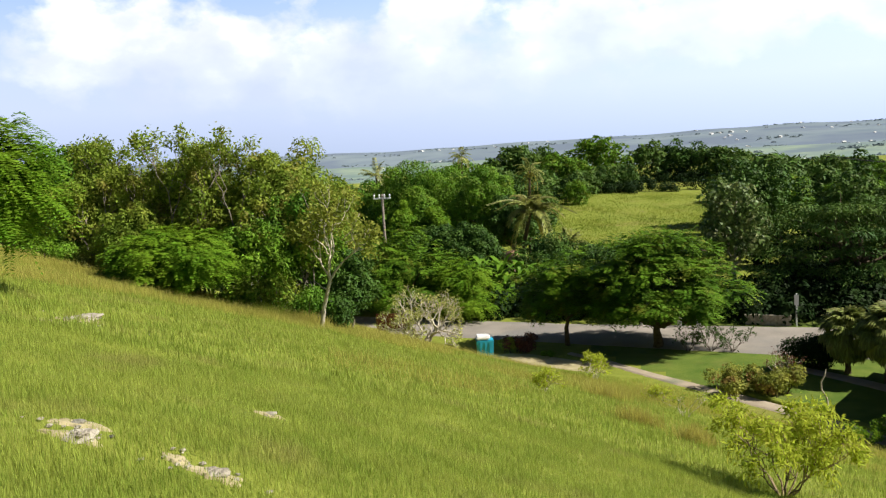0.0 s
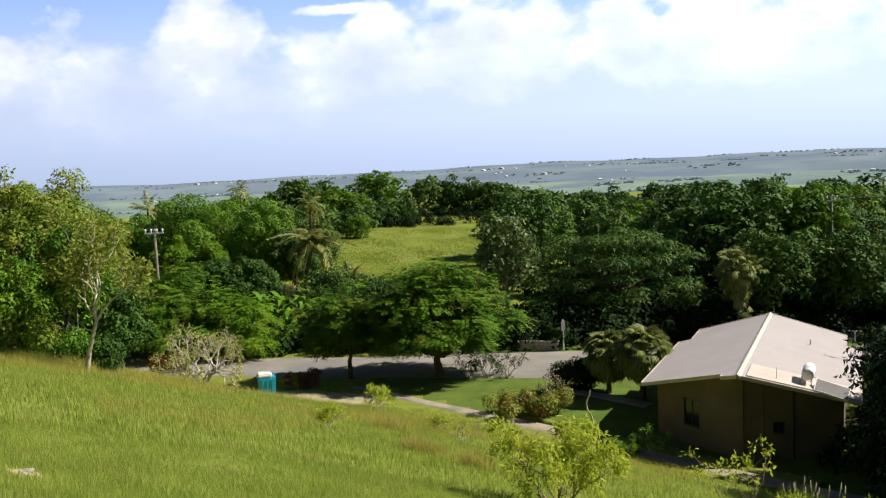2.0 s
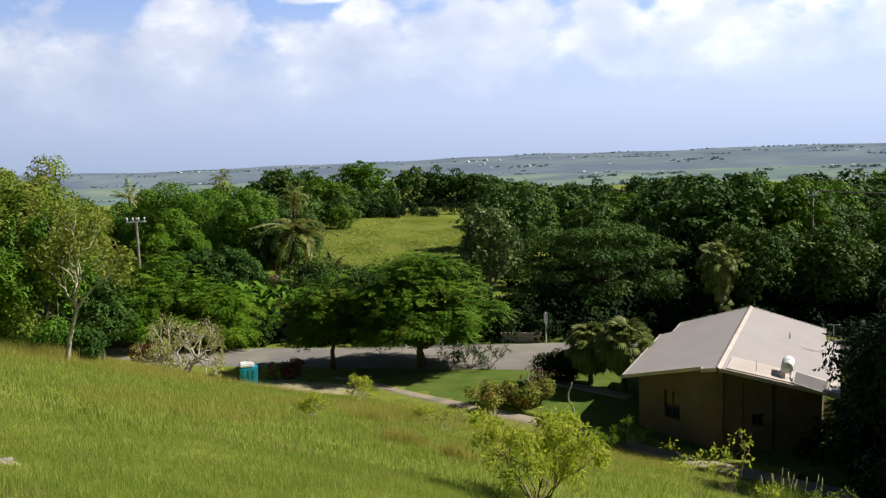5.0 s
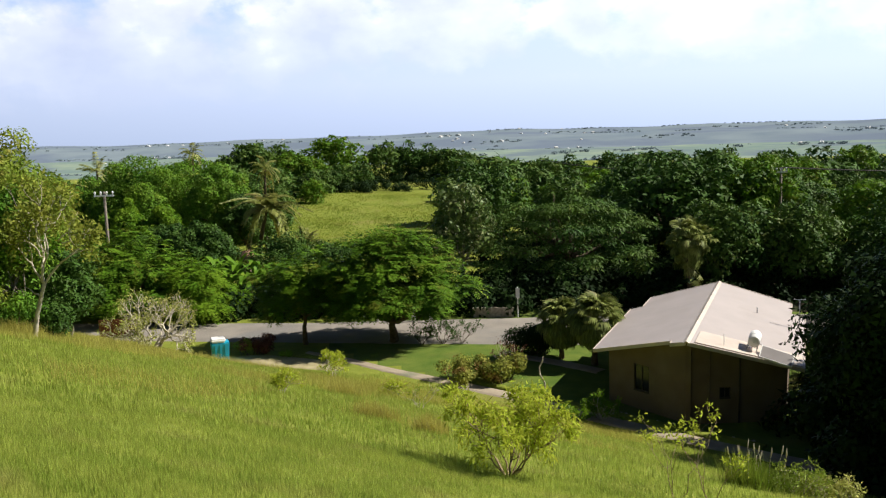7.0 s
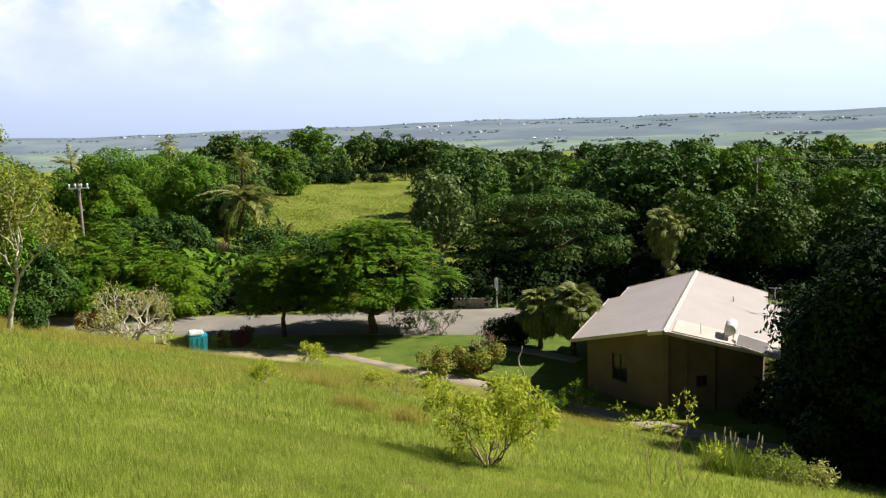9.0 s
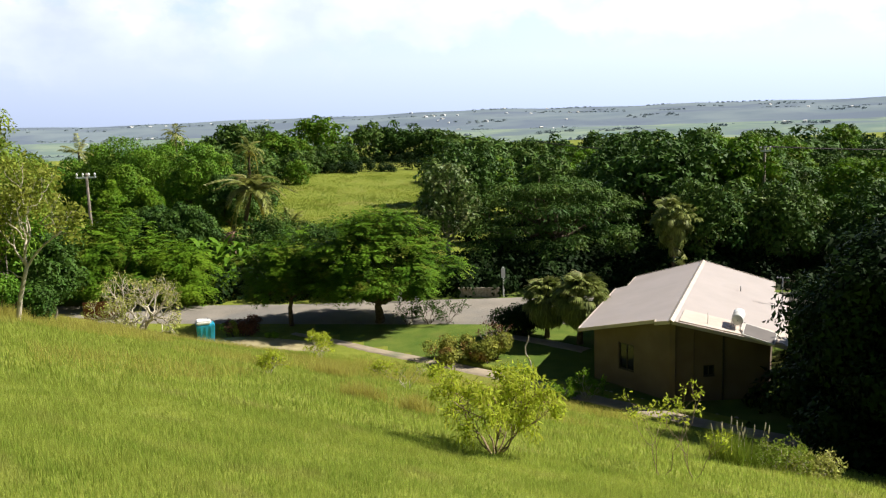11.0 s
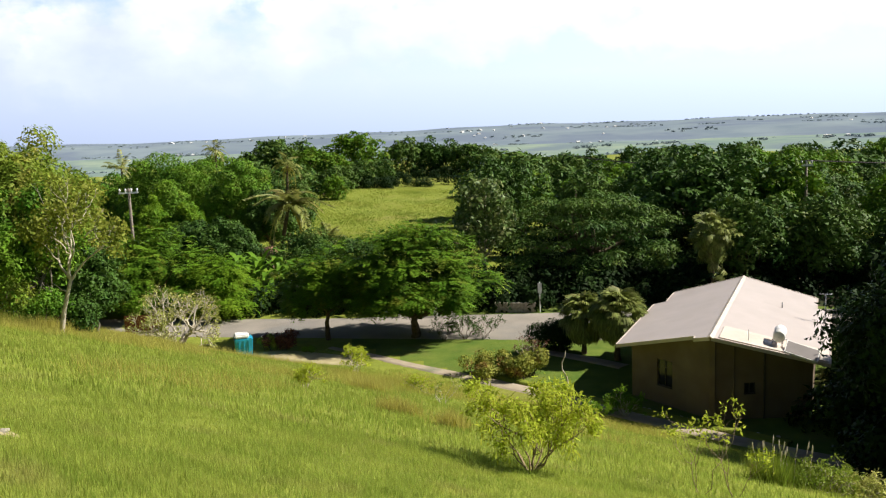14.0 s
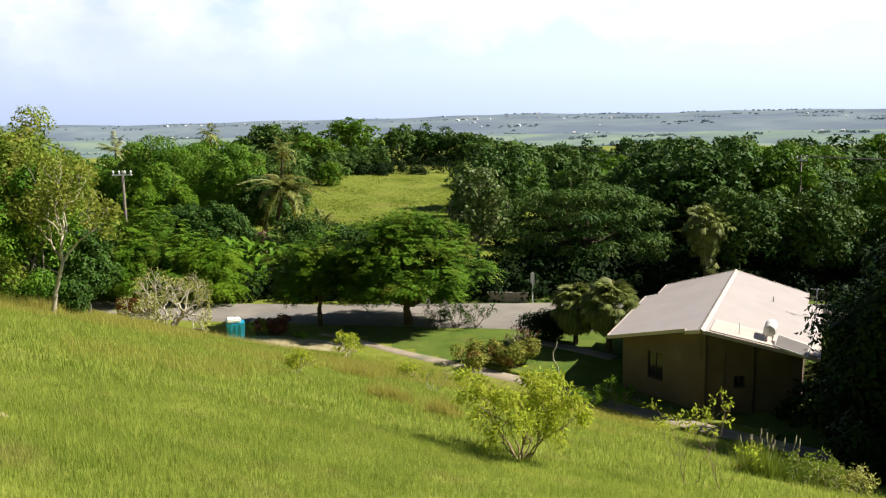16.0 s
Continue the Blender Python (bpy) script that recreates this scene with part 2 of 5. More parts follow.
def ease(v, a, b):
    s = np.clip((v - a) / (b - a), 0, 1)
    return s * s * (3 - 2 * s)


def ground_z(x, y):
    """Height of the ground: a hillside falling ahead and to the right, a cut bank, the road terrace, fields, a plain and far hills."""
    x, y = np.asarray(x, float), np.asarray(y, float)
    r = np.hypot(x, y) + 1e-6
    hill = -0.36 * (0.629 * x + 0.777 * y)
    hill = np.where(hill > 0, 14 * np.tanh(hill / 14), hill)
    hill = hill + 0.03 * np.sin(0.9 * x + 0.4 * y) * np.sin(0.55 * y - 0.3 * x) * np.clip(r / 6, 0, 1) + 0.02 * np.sin(2.3 * x + 1.1) * np.sin(1.9 * y)
    s = y - (ROAD_AT + ROAD_SLANT * x)
    hill = hill - 16 * ease(s, -7.6 - 2.4 * ease(x, -18, -14), -2.6) - 12 * ease(s, -3, 120)
    hill = hill - 0.55 * ease(r, 34, 47) * ease(-x, 5, 11)
    gap, k = hill - TERRACE, 0.35
    near = TERRACE + 0.5 * (gap + np.sqrt(gap * gap + k * k)) - 0.03
    near = near + 0.8 * ease(r, 90, 130) * np.sin(x * 0.045 + 0.8) * np.sin(y * 0.03)
    az = np.arctan2(x, y)
    near = near + 1.5 * ease(y, 95, 172) * ease(az, -0.36, -0.24) * (1 - ease(az, 0.0, 0.1))
    plain = -47 * ease(r, 260, 1400)
    ridge = (61 + 5 * np.sin(az * 9 + 1) + 3 * np.sin(az * 23) + 2 * np.sin(az * 61 + 2)) + 9 * ease(az, -0.2, 0.6)
    mid = 10 * np.sin(r * 0.006 + 3 * az) * ease(r, 900, 1600)
    return near + plain + ridge * ease(r, 2200, 4500) + mid * (1 - ease(r, 3600, 4500))


def gz(x, y):
    return float(ground_z(x, y))


def fast_mesh(name, verts, quads):
    """A mesh from arrays: (n, 3) corners and (m, 3 or 4) faces."""
    verts, quads = np.asarray(verts, np.float32), np.asarray(quads, np.int32)
    me = bpy.data.meshes.new(name)
    me.vertices.add(len(verts))
    me.vertices.foreach_set("co", verts.ravel())
    me.loops.add(quads.size)
    me.loops.foreach_set("vertex_index", quads.ravel())
    me.polygons.add(len(quads))
    me.polygons.foreach_set("loop_start", np.arange(0, quads.size, quads.shape[1], dtype=np.int32))
    me.update(calc_edges=True)
    me.validate()
    return me


def part(name, data, mat, parent=None, label=""):
    """One mesh object; data is a mesh or a bmesh."""
    if isinstance(data, bmesh.types.BMesh):
        me = bpy.data.meshes.new(name)
        data.normal_update()
        data.to_mesh(me)
        data.free()
        data = me
    if mat and not data.materials:
        data.materials.append(mat)
    ob = new(name, data)
    if parent:
        ob.parent = parent
    return tagged(ob, label)


def thing(name, x, y, z, label, category, group="", rz=0.0):
    ob = new(name)
    ob.matrix_world = pose(x, y, z, 0, 0, rz)
    return tagged(ob, label, category, group)


def smooth(me):
    me.polygons.foreach_set("use_smooth", np.ones(len(me.polygons), bool))
    return me


def build_ground():
    rings = np.concatenate([np.linspace(0.001, 30, 70), 30 * (160 ** np.linspace(0, 1, 150)[1:])])
    segs = 440
    a = np.linspace(0, 2 * np.pi, segs, endpoint=False)
    x, y = np.outer(rings, np.sin(a)) - 0.37, np.outer(rings, np.cos(a)) - 0.53
    verts = np.stack([x, y, ground_z(x, y)], -1).reshape(-1, 3)
    i, j = np.meshgrid(np.arange(len(rings) - 1), np.arange(segs), indexing="ij")
    k = (j + 1) % segs
    quads = np.stack([i * segs + j, (i + 1) * segs + j, (i + 1) * segs + k, i * segs + k], -1).reshape(-1, 4)[:, ::-1]
    me = smooth(fast_mesh("ground", verts, quads))
    me.materials.append(GRASS)
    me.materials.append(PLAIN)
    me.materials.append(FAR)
    # haze-tinted fields from 420 m, the bluer ones from 2700 m
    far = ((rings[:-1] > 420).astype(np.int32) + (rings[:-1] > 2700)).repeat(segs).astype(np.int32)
    me.materials.append(LAWN)
    middle = verts[quads].mean(1)
    mx, my = middle[:, 0], middle[:, 1]
    lawn = (mx > -7) & (mx < 30) & (my > 43.1 - mx) & (my > 26) & (my - ROAD_AT - ROAD_SLANT * mx < 9)
    far[lawn] = 3
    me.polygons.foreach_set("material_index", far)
    ob = part("ground", me, None)
    tagged(ob, "green grassy hillside running down to a road, fields and a far plain", "ground", kind="structure")


build_ground()


def ribbon(name, points, widths, mat, label, lift=0.05, step=0.5, across=6, kind="structure", category="road"):
    """A strip of paving or soil that lies on the ground along a smooth line, with a rounded edge that dips into the turf."""
    p = np.array(points, float)
    seg = np.hypot(*np.diff(p, axis=0).T)
    s = np.concatenate([[0], np.cumsum(seg)])
    n = max(2, int(s[-1] / step))
    u = np.linspace(0, s[-1], n)
    c = np.stack([np.interp(u, s, p[:, 0]), np.interp(u, s, p[:, 1])], -1)
    for _ in range(6):
        c[1:-1] = 0.25 * c[:-2] + 0.5 * c[1:-1] + 0.25 * c[2:]
    w = np.interp(u, s, widths)
    d = np.gradient(c, axis=0)
    d /= np.linalg.norm(d, axis=1)[:, None]
    side = np.stack([d[:, 1], -d[:, 0]], -1)
    rng = np.random.default_rng(len(points))
    verts = []
    for k, q in enumerate(np.linspace(-0.5, 0.5, across + 1)):
        edge = k in (0, across)
        wob = rng.normal(0, 0.05, n) if edge else 0
        pos = c + side * (q * w + wob)[:, None]
        z = ground_z(pos[:, 0], pos[:, 1]) + (-0.06 if edge else lift)
        verts.append(np.column_stack([pos, z]))
    verts = np.stack(verts, 1)
    m = across + 1
    i, j = np.meshgrid(np.arange(n - 1), np.arange(across), indexing="ij")
    quads = np.stack([i * m + j, i * m + j + 1, (i + 1) * m + j + 1, (i + 1) * m + j], -1).reshape(-1, 4)
    ob = part(name, smooth(fast_mesh(name, verts.reshape(-1, 3), quads)), mat)
    return tagged(ob, label, category, kind=kind)


ribbon("road", [(x, ROAD_AT + ROAD_SLANT * x + 0.05 * max(0, x + 9)) for x in (-90, -45, -20, -9, -2, 8, 30)], [5.6, 5.6, 5.6, 6.2, 7.4, 8.6, 8.6], ASPHALT,
       "sun-bleached grey asphalt road at the foot of the hill", 0.06, 1.0, 10)
ribbon("driveway", [(-8.2, 49.8), (-5.85, 48.0), (-2.7, 44.9), (0.75, 42.0), (4.5, 38.7), (6.3, 36.6), (8.2, 34.8), (11.3, 31.9), (16, 28.2), (24, 24)],
       [0.5, 0.8, 1.0, 1.2, 1.3, 1.35, 1.4, 1.5, 1.6, 1.6], CONCRETE, "narrow pale concrete driveway curving past the house", 0.05, 0.4)
# Dark sheet over the turf that stands in for the shade of the woods.
ribbon("woodland_shade_floor", [(1.5, 65.5), (12, 64.2), (24, 62.5), (36, 60.5), (50, 58)], [6, 13, 14, 14, 12], SHADE_FLOOR, "dark ground sheet for the shade under trees across the road", 0.04, 1.0, 8, category="soil")
SOIL_LINE = [(-18.5, 49.4), (-14.8, 48.8), (-11.2, 48.2), (-7.6, 47.0), (-5.6, 45.6)]
ribbon("bare_soil", SOIL_LINE, [0.5, 2.0, 3.6, 2.8, 0.6], SOIL,
       "strip of bare tan soil along the foot of the hill", 0.05, 0.5, category="soil")


def soil_patch(x0, y0, r, seed):
    """An uneven patch of bare soil pressed into the turf."""
    rng = np.random.default_rng(seed)
    k = 40
    a = np.linspace(0, 2 * np.pi, k, endpoint=False)
    edge = r * (1 + 0.3 * np.sin(2 * a + seed) + 0.2 * np.sin(5 * a + 2 * seed) + rng.normal(0, 0.1, k))
    verts = []
    for f in (0.02, 0.35, 0.7, 1.0):
        x, y = x0 + edge * f * np.cos(a) * 1.3, y0 + edge * f * np.sin(a)
        verts.append(np.column_stack([x, y, ground_z(x, y) + (0.022 if f < 1 else -0.03)]))
    i, j = np.meshgrid(np.arange(3), np.arange(k), indexing="ij")
    quads = np.stack([i * k + j, (i + 1) * k + j, (i + 1) * k + (j + 1) % k, i * k + (j + 1) % k], -1).reshape(-1, 4)
    ob = part("bare_soil", smooth(fast_mesh("bare_soil", np.vstack(verts), quads)), SOIL)
    tagged(ob, "patch of bare stony soil in the turf", "soil", kind="structure")


for k, (x, y, r) in enumerate(((-4.78, 5.3, 0.17), (-4.5, 4.9, 0.16), (-3.42, 5.05, 0.17), (-3.8, 5.12, 0.1), (-10.6, 12.1, 0.36), (-10.15, 11.3, 0.24), (-9.85, 10.6, 0.2), (-4.6, 7.9, 0.12))):
    soil_patch(x, y, r, k)
ribbon("verge_bank", [(1.6, 42.5), (2.6, 41.5), (5.6, 38.5), (8.9, 35.3), (12.6, 32.0)], [0.5, 0.6, 0.7, 0.7, 0.7], GRASS,
       "low grassy bank edging the driveway", 0.12, 0.4, category="verge")
ribbon("house_walk", [(4.5, 47.2), (6.5, 45.6), (8.4, 43.6)], [1.0, 1.2, 1.2], CONCRETE, "short pale paved strip beside the house", 0.05, 0.4, category="path")


# ---- shapes for plants ----
def unit(v):
    return v / (np.linalg.norm(v, axis=-1, keepdims=True) + 1e-9)


def tube(points, radii, sides=7, verts=None, quads=None):
    """A tapered round limb along a line; returns growing lists of corners and faces."""
    verts, quads = ([], []) if verts is None else (verts, quads)
    p = np.array(points, float)
    d = unit(np.gradient(p, axis=0))
    ref = np.array([0.31, 0.95, 0.08])
    a = unit(np.cross(d, ref))
    b = np.cross(d, a)
    base = len(verts)
    for k in range(len(p)):
        for s in range(sides):
            q = 2 * math.pi * s / sides
            verts.append(p[k] + radii[k] * (math.cos(q) * a[k] + math.sin(q) * b[k]))
    for k in range(len(p) - 1):
        for s in range(sides):
            t = (s + 1) % sides
            quads.append((base + k * sides + s, base + k * sides + t, base + (k + 1) * sides + t, base + (k + 1) * sides + s))
    verts.append(p[-1] + d[-1] * radii[-1] * 0.6)
    tip = len(verts) - 1
    for s in range(0, sides - 1, 2):
        quads.append((base + (len(p) - 1) * sides + s, base + (len(p) - 1) * sides + s + 1, base + (len(p) - 1) * sides + (s + 2) % sides, tip))
    return verts, quads


def bend(a, b, rng, n=6, amount=0.08):
    """A slightly crooked line from a to b."""
    a, b = np.array(a, float), np.array(b, float)
    u = np.linspace(0, 1, n)[:, None]
    line = a + (b - a) * u
    size = np.linalg.norm(b - a)
    line[1:-1] += rng.normal(0, amount * size / 3, (n - 2, 3))
    return line


def leaf_quads(base, along, normal, length, width):
    """Pointed four-cornered leaves, lightly folded along the middle."""
    side = unit(np.cross(along, normal))
    length, width = length[:, None], width[:, None]
    p0, p2 = base, base + along * length
    mid = base + along * length * 0.45 + normal * width * 0.12
    verts = np.stack([p0, mid + side * width * 0.5, p2, mid - side * width * 0.5], 1).reshape(-1, 3)
    return verts, np.arange(len(verts)).reshape(-1, 4)


def foliage(centres, radii, n, size, rng, flat=0.8, level=0.3, aspect=0.5, inner=0.25, up=0.25, radial=False, tri=False):
    """Leaves round many clumps. flat: height of a clump over its width; level: how far leaves lie flat."""
    centres, radii = np.asarray(centres, float), np.asarray(radii, float)
    weight = radii ** 2
    which = rng.choice(len(radii), n, p=weight / weight.sum())
    d = rng.normal(0, 1, (n, 3))
    d[:, 2] += up
    d = unit(d)
    depth = np.where(rng.random(n) < inner, rng.uniform(0.25, 0.8, n), rng.uniform(0.78, 1.05, n))
    lump = 1 + 0.16 * np.sin(5 * d[:, 0] + which) * np.sin(5 * d[:, 1] + 2 * which)
    base = centres[which] + d * np.array([1, 1, flat]) * (radii[which] * depth * lump)[:, None]
    normal = unit(d * (1 - level) + np.array([0, 0, 1]) * level + rng.normal(0, 0.33, (n, 3)))
    along = rng.normal(0, 1, (n, 3)) + d * 0.7 - np.array([0, 0, 0.25])
    if radial:
        along = unit(d * np.array([1, 1, 0.15]) + rng.normal(0, 0.3, (n, 3)) - np.array([0, 0, 0.25]))
    along = unit(along - normal * (along * normal).sum(1, keepdims=True))
    length = size * rng.uniform(0.6, 1.35, n)
    if tri:
        side = unit(np.cross(along, normal)) * (length * aspect * 0.5)[:, None]
        verts = np.stack([base - side, base + side, base + along * length[:, None]], 1).reshape(-1, 3)
        return verts, np.arange(len(verts)).reshape(-1, 3)
    return leaf_quads(base, along, normal, length, length * aspect)


def dome_clumps(rng, n, width, top, low, centre, lump=0.16, keep=0.78, lean=(0, 0), taper=0.0):
    """Clump centres over an uneven crown: width across, from height low to top, widest at height centre."""
    out, size = [], []
    for k in range(n):
        q = (k + 0.5) / n
        zz = 1 - 1.75 * q
        a = k * 2.39996 + rng.uniform(-0.3, 0.3)
        rr = math.sqrt(max(0.0, 1 - zz * zz))
        up = (top - centre) if zz > 0 else (centre - low)
        f = keep * rng.uniform(0.72, 1.14)
        rr *= 1 - taper * max(zz, 0)
        out.append((width / 2 * f * rr * math.cos(a) + lean[0] * max(zz, 0), width / 2 * f * rr * math.sin(a) + lean[1] * max(zz, 0), centre + up * f * zz))
        size.append(width * lump * rng.uniform(0.75, 1.3))
    for k in range(max(3, n // 5)):
        a, f = rng.uniform(0, 6.28), rng.uniform(0, 0.4)
        out.append((width / 2 * f * math.cos(a), width / 2 * f * math.sin(a), centre + (top - centre) * rng.uniform(0, 0.5)))
        size.append(width * lump * 1.3)
    return np.array(out), np.array(size)


def broad_tree(name, x, y, height, width, label, leaf, seed, bark=BARK, low=1.5, centre=2.6, clumps=40, n=16000, size=0.2, flat=0.75,
               level=0.3, lump=0.15, girth=0.16, fork=0.45, limbs=7, stems=1, group="", z=None, aspect=0.5, spread=0.4, category="tree", radial=False, deep=1.0, inner=0.25, tri=False, taper=0.0, tiers=None, up=0.25):
    """A tree: trunk and limbs as tapered tubes, a crown of many small leaves in uneven clumps."""
    rng = np.random.default_rng(seed)
    z = gz(x, y) - 0.05 if z is None else z
    tree = thing(name, x, y, z, label, category, group)
    c, r = dome_clumps(rng, clumps, width, height, low, centre, lump, taper=taper)
    if tiers:
        c, r = tiered_clumps(rng, width, tiers, clumps, lump * width)
    c[:, 1] *= deep
    top_z = c[:, 2] + r * flat
    c[:, 2] += height - top_z.max() * 0.985
    order = rng.permutation(len(c))[:limbs]
    for s in range(stems):
        foot = np.array([rng.normal(0, 0.25 * (stems > 1)), rng.normal(0, 0.25 * (stems > 1)), 0.0])
        head = np.array([rng.normal(0, spread * 0.3) + foot[0] * 1.5, rng.normal(0, spread * 0.3) + foot[1] * 1.5, centre * fork + low * 0.4])
        g = girth / math.sqrt(stems)
        path = bend(foot, head, rng, 6, 0.07)
        v, q = tube(path, np.linspace(g * 1.35, g * 0.8, 6), 9)
        part("trunk", smooth(fast_mesh("trunk", v, q)), bark, tree)
        for k in order[s::stems]:
            line = bend(head - (head - path[-2]) * 0.3, c[k], rng, 7, 0.12)
            v, q = tube(line, np.linspace(g * 0.62, g * 0.12, 7), 6)
            for _ in range(3):
                e = line[rng.integers(3, 6)]
                v, q = tube(bend(e, e + unit(rng.normal(0, 1, 3) + [0, 0, 0.4]) * width * 0.12, rng, 4), np.linspace(g * 0.2, g * 0.05, 4), 5, v, q)
            part("limb", smooth(fast_mesh("limb", v, q)), bark, tree)
    part("crown", fast_mesh("crown", *foliage(c, r, n, size, rng, flat, level, aspect, inner, up, radial, tri)), leaf, tree)
    return tree


def frond_mesh(name, length, leaflets, droop, rng, leaf_len, arch=0.5, width=0.05, hang=0.5):
    """A feather palm frond along +x that arches over and droops, with its rachis and leaflets."""
    u = np.linspace(0, 1, 9)
    line = np.column_stack([length * (u - 0.16 * u * u), np.zeros(9), length * (arch * u - droop * u * u)])
    v, q = tube(line, np.linspace(0.035, 0.008, 9) * max(1, length / 2.5), 5)
    t = rng.uniform(0.12, 1.0, leaflets)
    side = np.where(np.arange(leaflets) % 2, 1.0, -1.0)
    base = np.column_stack([np.interp(t, u, line[:, k]) for k in range(3)])
    along = unit(np.column_stack([0.55 + 0 * t, side * 0.9, -hang * rng.uniform(0.6, 1.3, leaflets)]))
    normal = unit(np.column_stack([0 * t, -side * 0.3, 1 + 0 * t]) + rng.normal(0, 0.2, (leaflets, 3)))
    ln = leaf_len * (1 - 0.55 * np.abs(t - 0.45) * 1.6) * rng.uniform(0.8, 1.15, leaflets)
    lv, lq = leaf_quads(base, along, normal, ln, np.full(leaflets, width))
    lq = lq + len(v)
    return fast_mesh(name, np.vstack([np.array(v), lv]), np.vstack([np.array(q), lq]))


def feather_palm(name, x, y, trunk_h, frond, label, seed, count=18, leaf_len=0.6, lean=(0, 0), girth=0.15, z=None, leaflets=110, droop=0.75, dead=5, width=0.055):
    rng = np.random.default_rng(seed)
    z = gz(x, y) - 0.05 if z is None else z
    palm = thing(name, x, y, z, label, "palm tree")
    head = np.array([lean[0], lean[1], trunk_h])
    u = np.linspace(0, 1, 9)[:, None]
    path = np.array([0, 0, 0]) + (head - 0) * u + np.array([lean[0], lean[1], 0]) * (u * u - u) * 0.5
    v, q = tube(path, girth * np.array([1.5, 1.15, 1.05, 1, 1, .95, .95, .9, .8]), 9)
    part("trunk", smooth(fast_mesh("trunk", v, q)), BARK, palm)
    kinds = [frond_mesh("frond", frond, leaflets, droop * f, rng, leaf_len, a, width) for f, a in ((1.0, 0.65), (0.9, 0.9), (1.15, 0.35))]
    hanging = frond_mesh("dry_frond", frond * 0.9, leaflets // 2, 1.3, rng, leaf_len * 0.8, 0.1, width, 1.2)
    for k in range(count + dead):
        old = k >= count
        ob = part("dry_frond" if old else "frond", hanging if old else kinds[k % 3], DRY if old else LEAF_PALM, palm)
        tilt = rng.uniform(0, 20) if old else rng.uniform(-62, 34)
        ob.matrix_basis = Matrix.Translation(head) @ pose(0, 0, 0, 0, 0, k * 137.5 + rng.uniform(-12, 12)) @ pose(0, 0, 0, 0, tilt, 0)
    return palm


def fan_mesh(name, size, rays, rng, stalk, sag):
    """A fan palm leaf along +x: a stalk and pleated rays that hang at their tips."""
    v, q = tube([(0, 0, 0), (stalk * 0.5, 0, stalk * 0.16), (stalk, 0, stalk * 0.12)], (0.02, 0.015, 0.012), 5)
    a = np.linspace(-1.75, 1.75, rays)
    hub = np.array([stalk, 0, stalk * 0.12])
    verts, quads = list(v), list(q)
    for k, ang in enumerate(a):
        d = np.array([math.cos(ang), math.sin(ang), 0.0])
        ln = size * (1 - 0.12 * abs(ang)) * rng.uniform(0.85, 1.05)
        s = np.array([-d[1], d[0], 0]) * size * 0.085
        m, e = hub + d * ln * 0.6 + [0, 0, -sag * ln * 0.12], hub + d * ln * 0.85 + [0, 0, -sag * ln * 0.55]
        b = len(verts)
        verts += [hub, m + s, m - s + [0, 0, 0.03 * size], e]
        quads.append((b, b + 1, b + 3, b + 2))
    return fast_mesh(name, verts, quads)


def fan_palm(name, x, y, trunk_h, head_r, label, seed, count=40, skirt=14, girth=0.12, z=None, size=0.6, group="", lowest=-55, skirt_len=0.0, loose=0.0):
    """A fan palm: a stout trunk under a round head of drooping fan leaves and a skirt of dead ones."""
    rng = np.random.default_rng(seed)
    z = gz(x, y) - 0.05 if z is None else z
    palm = thing(name, x, y, z, label, "palm tree", group)
    head = Vector((0.1, 0.05, trunk_h))
    v, q = tube(bend((0, 0, 0), head, rng, 7, 0.03), girth * np.array([1.4, 1.1, 1, 1, 1, 1.1, 1.2]), 9)
    part("trunk", smooth(fast_mesh("trunk", v, q)), BARK, palm)
    live = [fan_mesh("fan_leaf", size, 18, rng, head_r - size * 0.7, s) for s in (0.9, 1.3)]
    dead = fan_mesh("dry_fan_leaf", size, 14, rng, (head_r - size * 0.7) * 0.8, 1.6)
    for k in range(count + skirt):
        old = k >= count
        ob = part("dry_fan_leaf" if old else "fan_leaf", dead if old else live[k % 2], DRY if old and not skirt_len else LEAF_FANPALM, palm)
        tilt = rng.uniform(32, 72) if old else -78 + (78 + lowest) * (k / count) + rng.uniform(-8, 8)
        at = head - Vector((0, 0, skirt_len * rng.uniform(0, 1))) if old else head
        at = at + Vector(rng.normal(0, 1, 3)) * loose
        ob.matrix_basis = Matrix.Translation(at) @ pose(0, 0, 0, 0, 0, k * 137.5 + rng.uniform(-15, 15)) @ pose(0, 0, 0, 0, tilt, 0)
    return palm


def branch_out(rng, start, way, length, radius, depth, tips, v, q, spread=0.7, shrink=0.72, fork=2, sides=5, rise=0.25):
    """Forking crooked branches; collects the tips."""
    end = start + way * length
    line = bend(start, end, rng, 4, 0.16)
    tube(line, np.linspace(radius, radius * 0.68, 4), sides, v, q)
    if depth == 0:
        tips.append((end, way))
        return
    for _ in range(fork + (rng.random() < 0.35)):
        nw = unit(way + rng.normal(0, spread, 3) + np.array([0, 0, rise]))
        branch_out(rng, end, nw, length * shrink * rng.uniform(0.75, 1.2), radius * 0.66, depth - 1, tips, v, q, spread, shrink, fork, sides, rise)


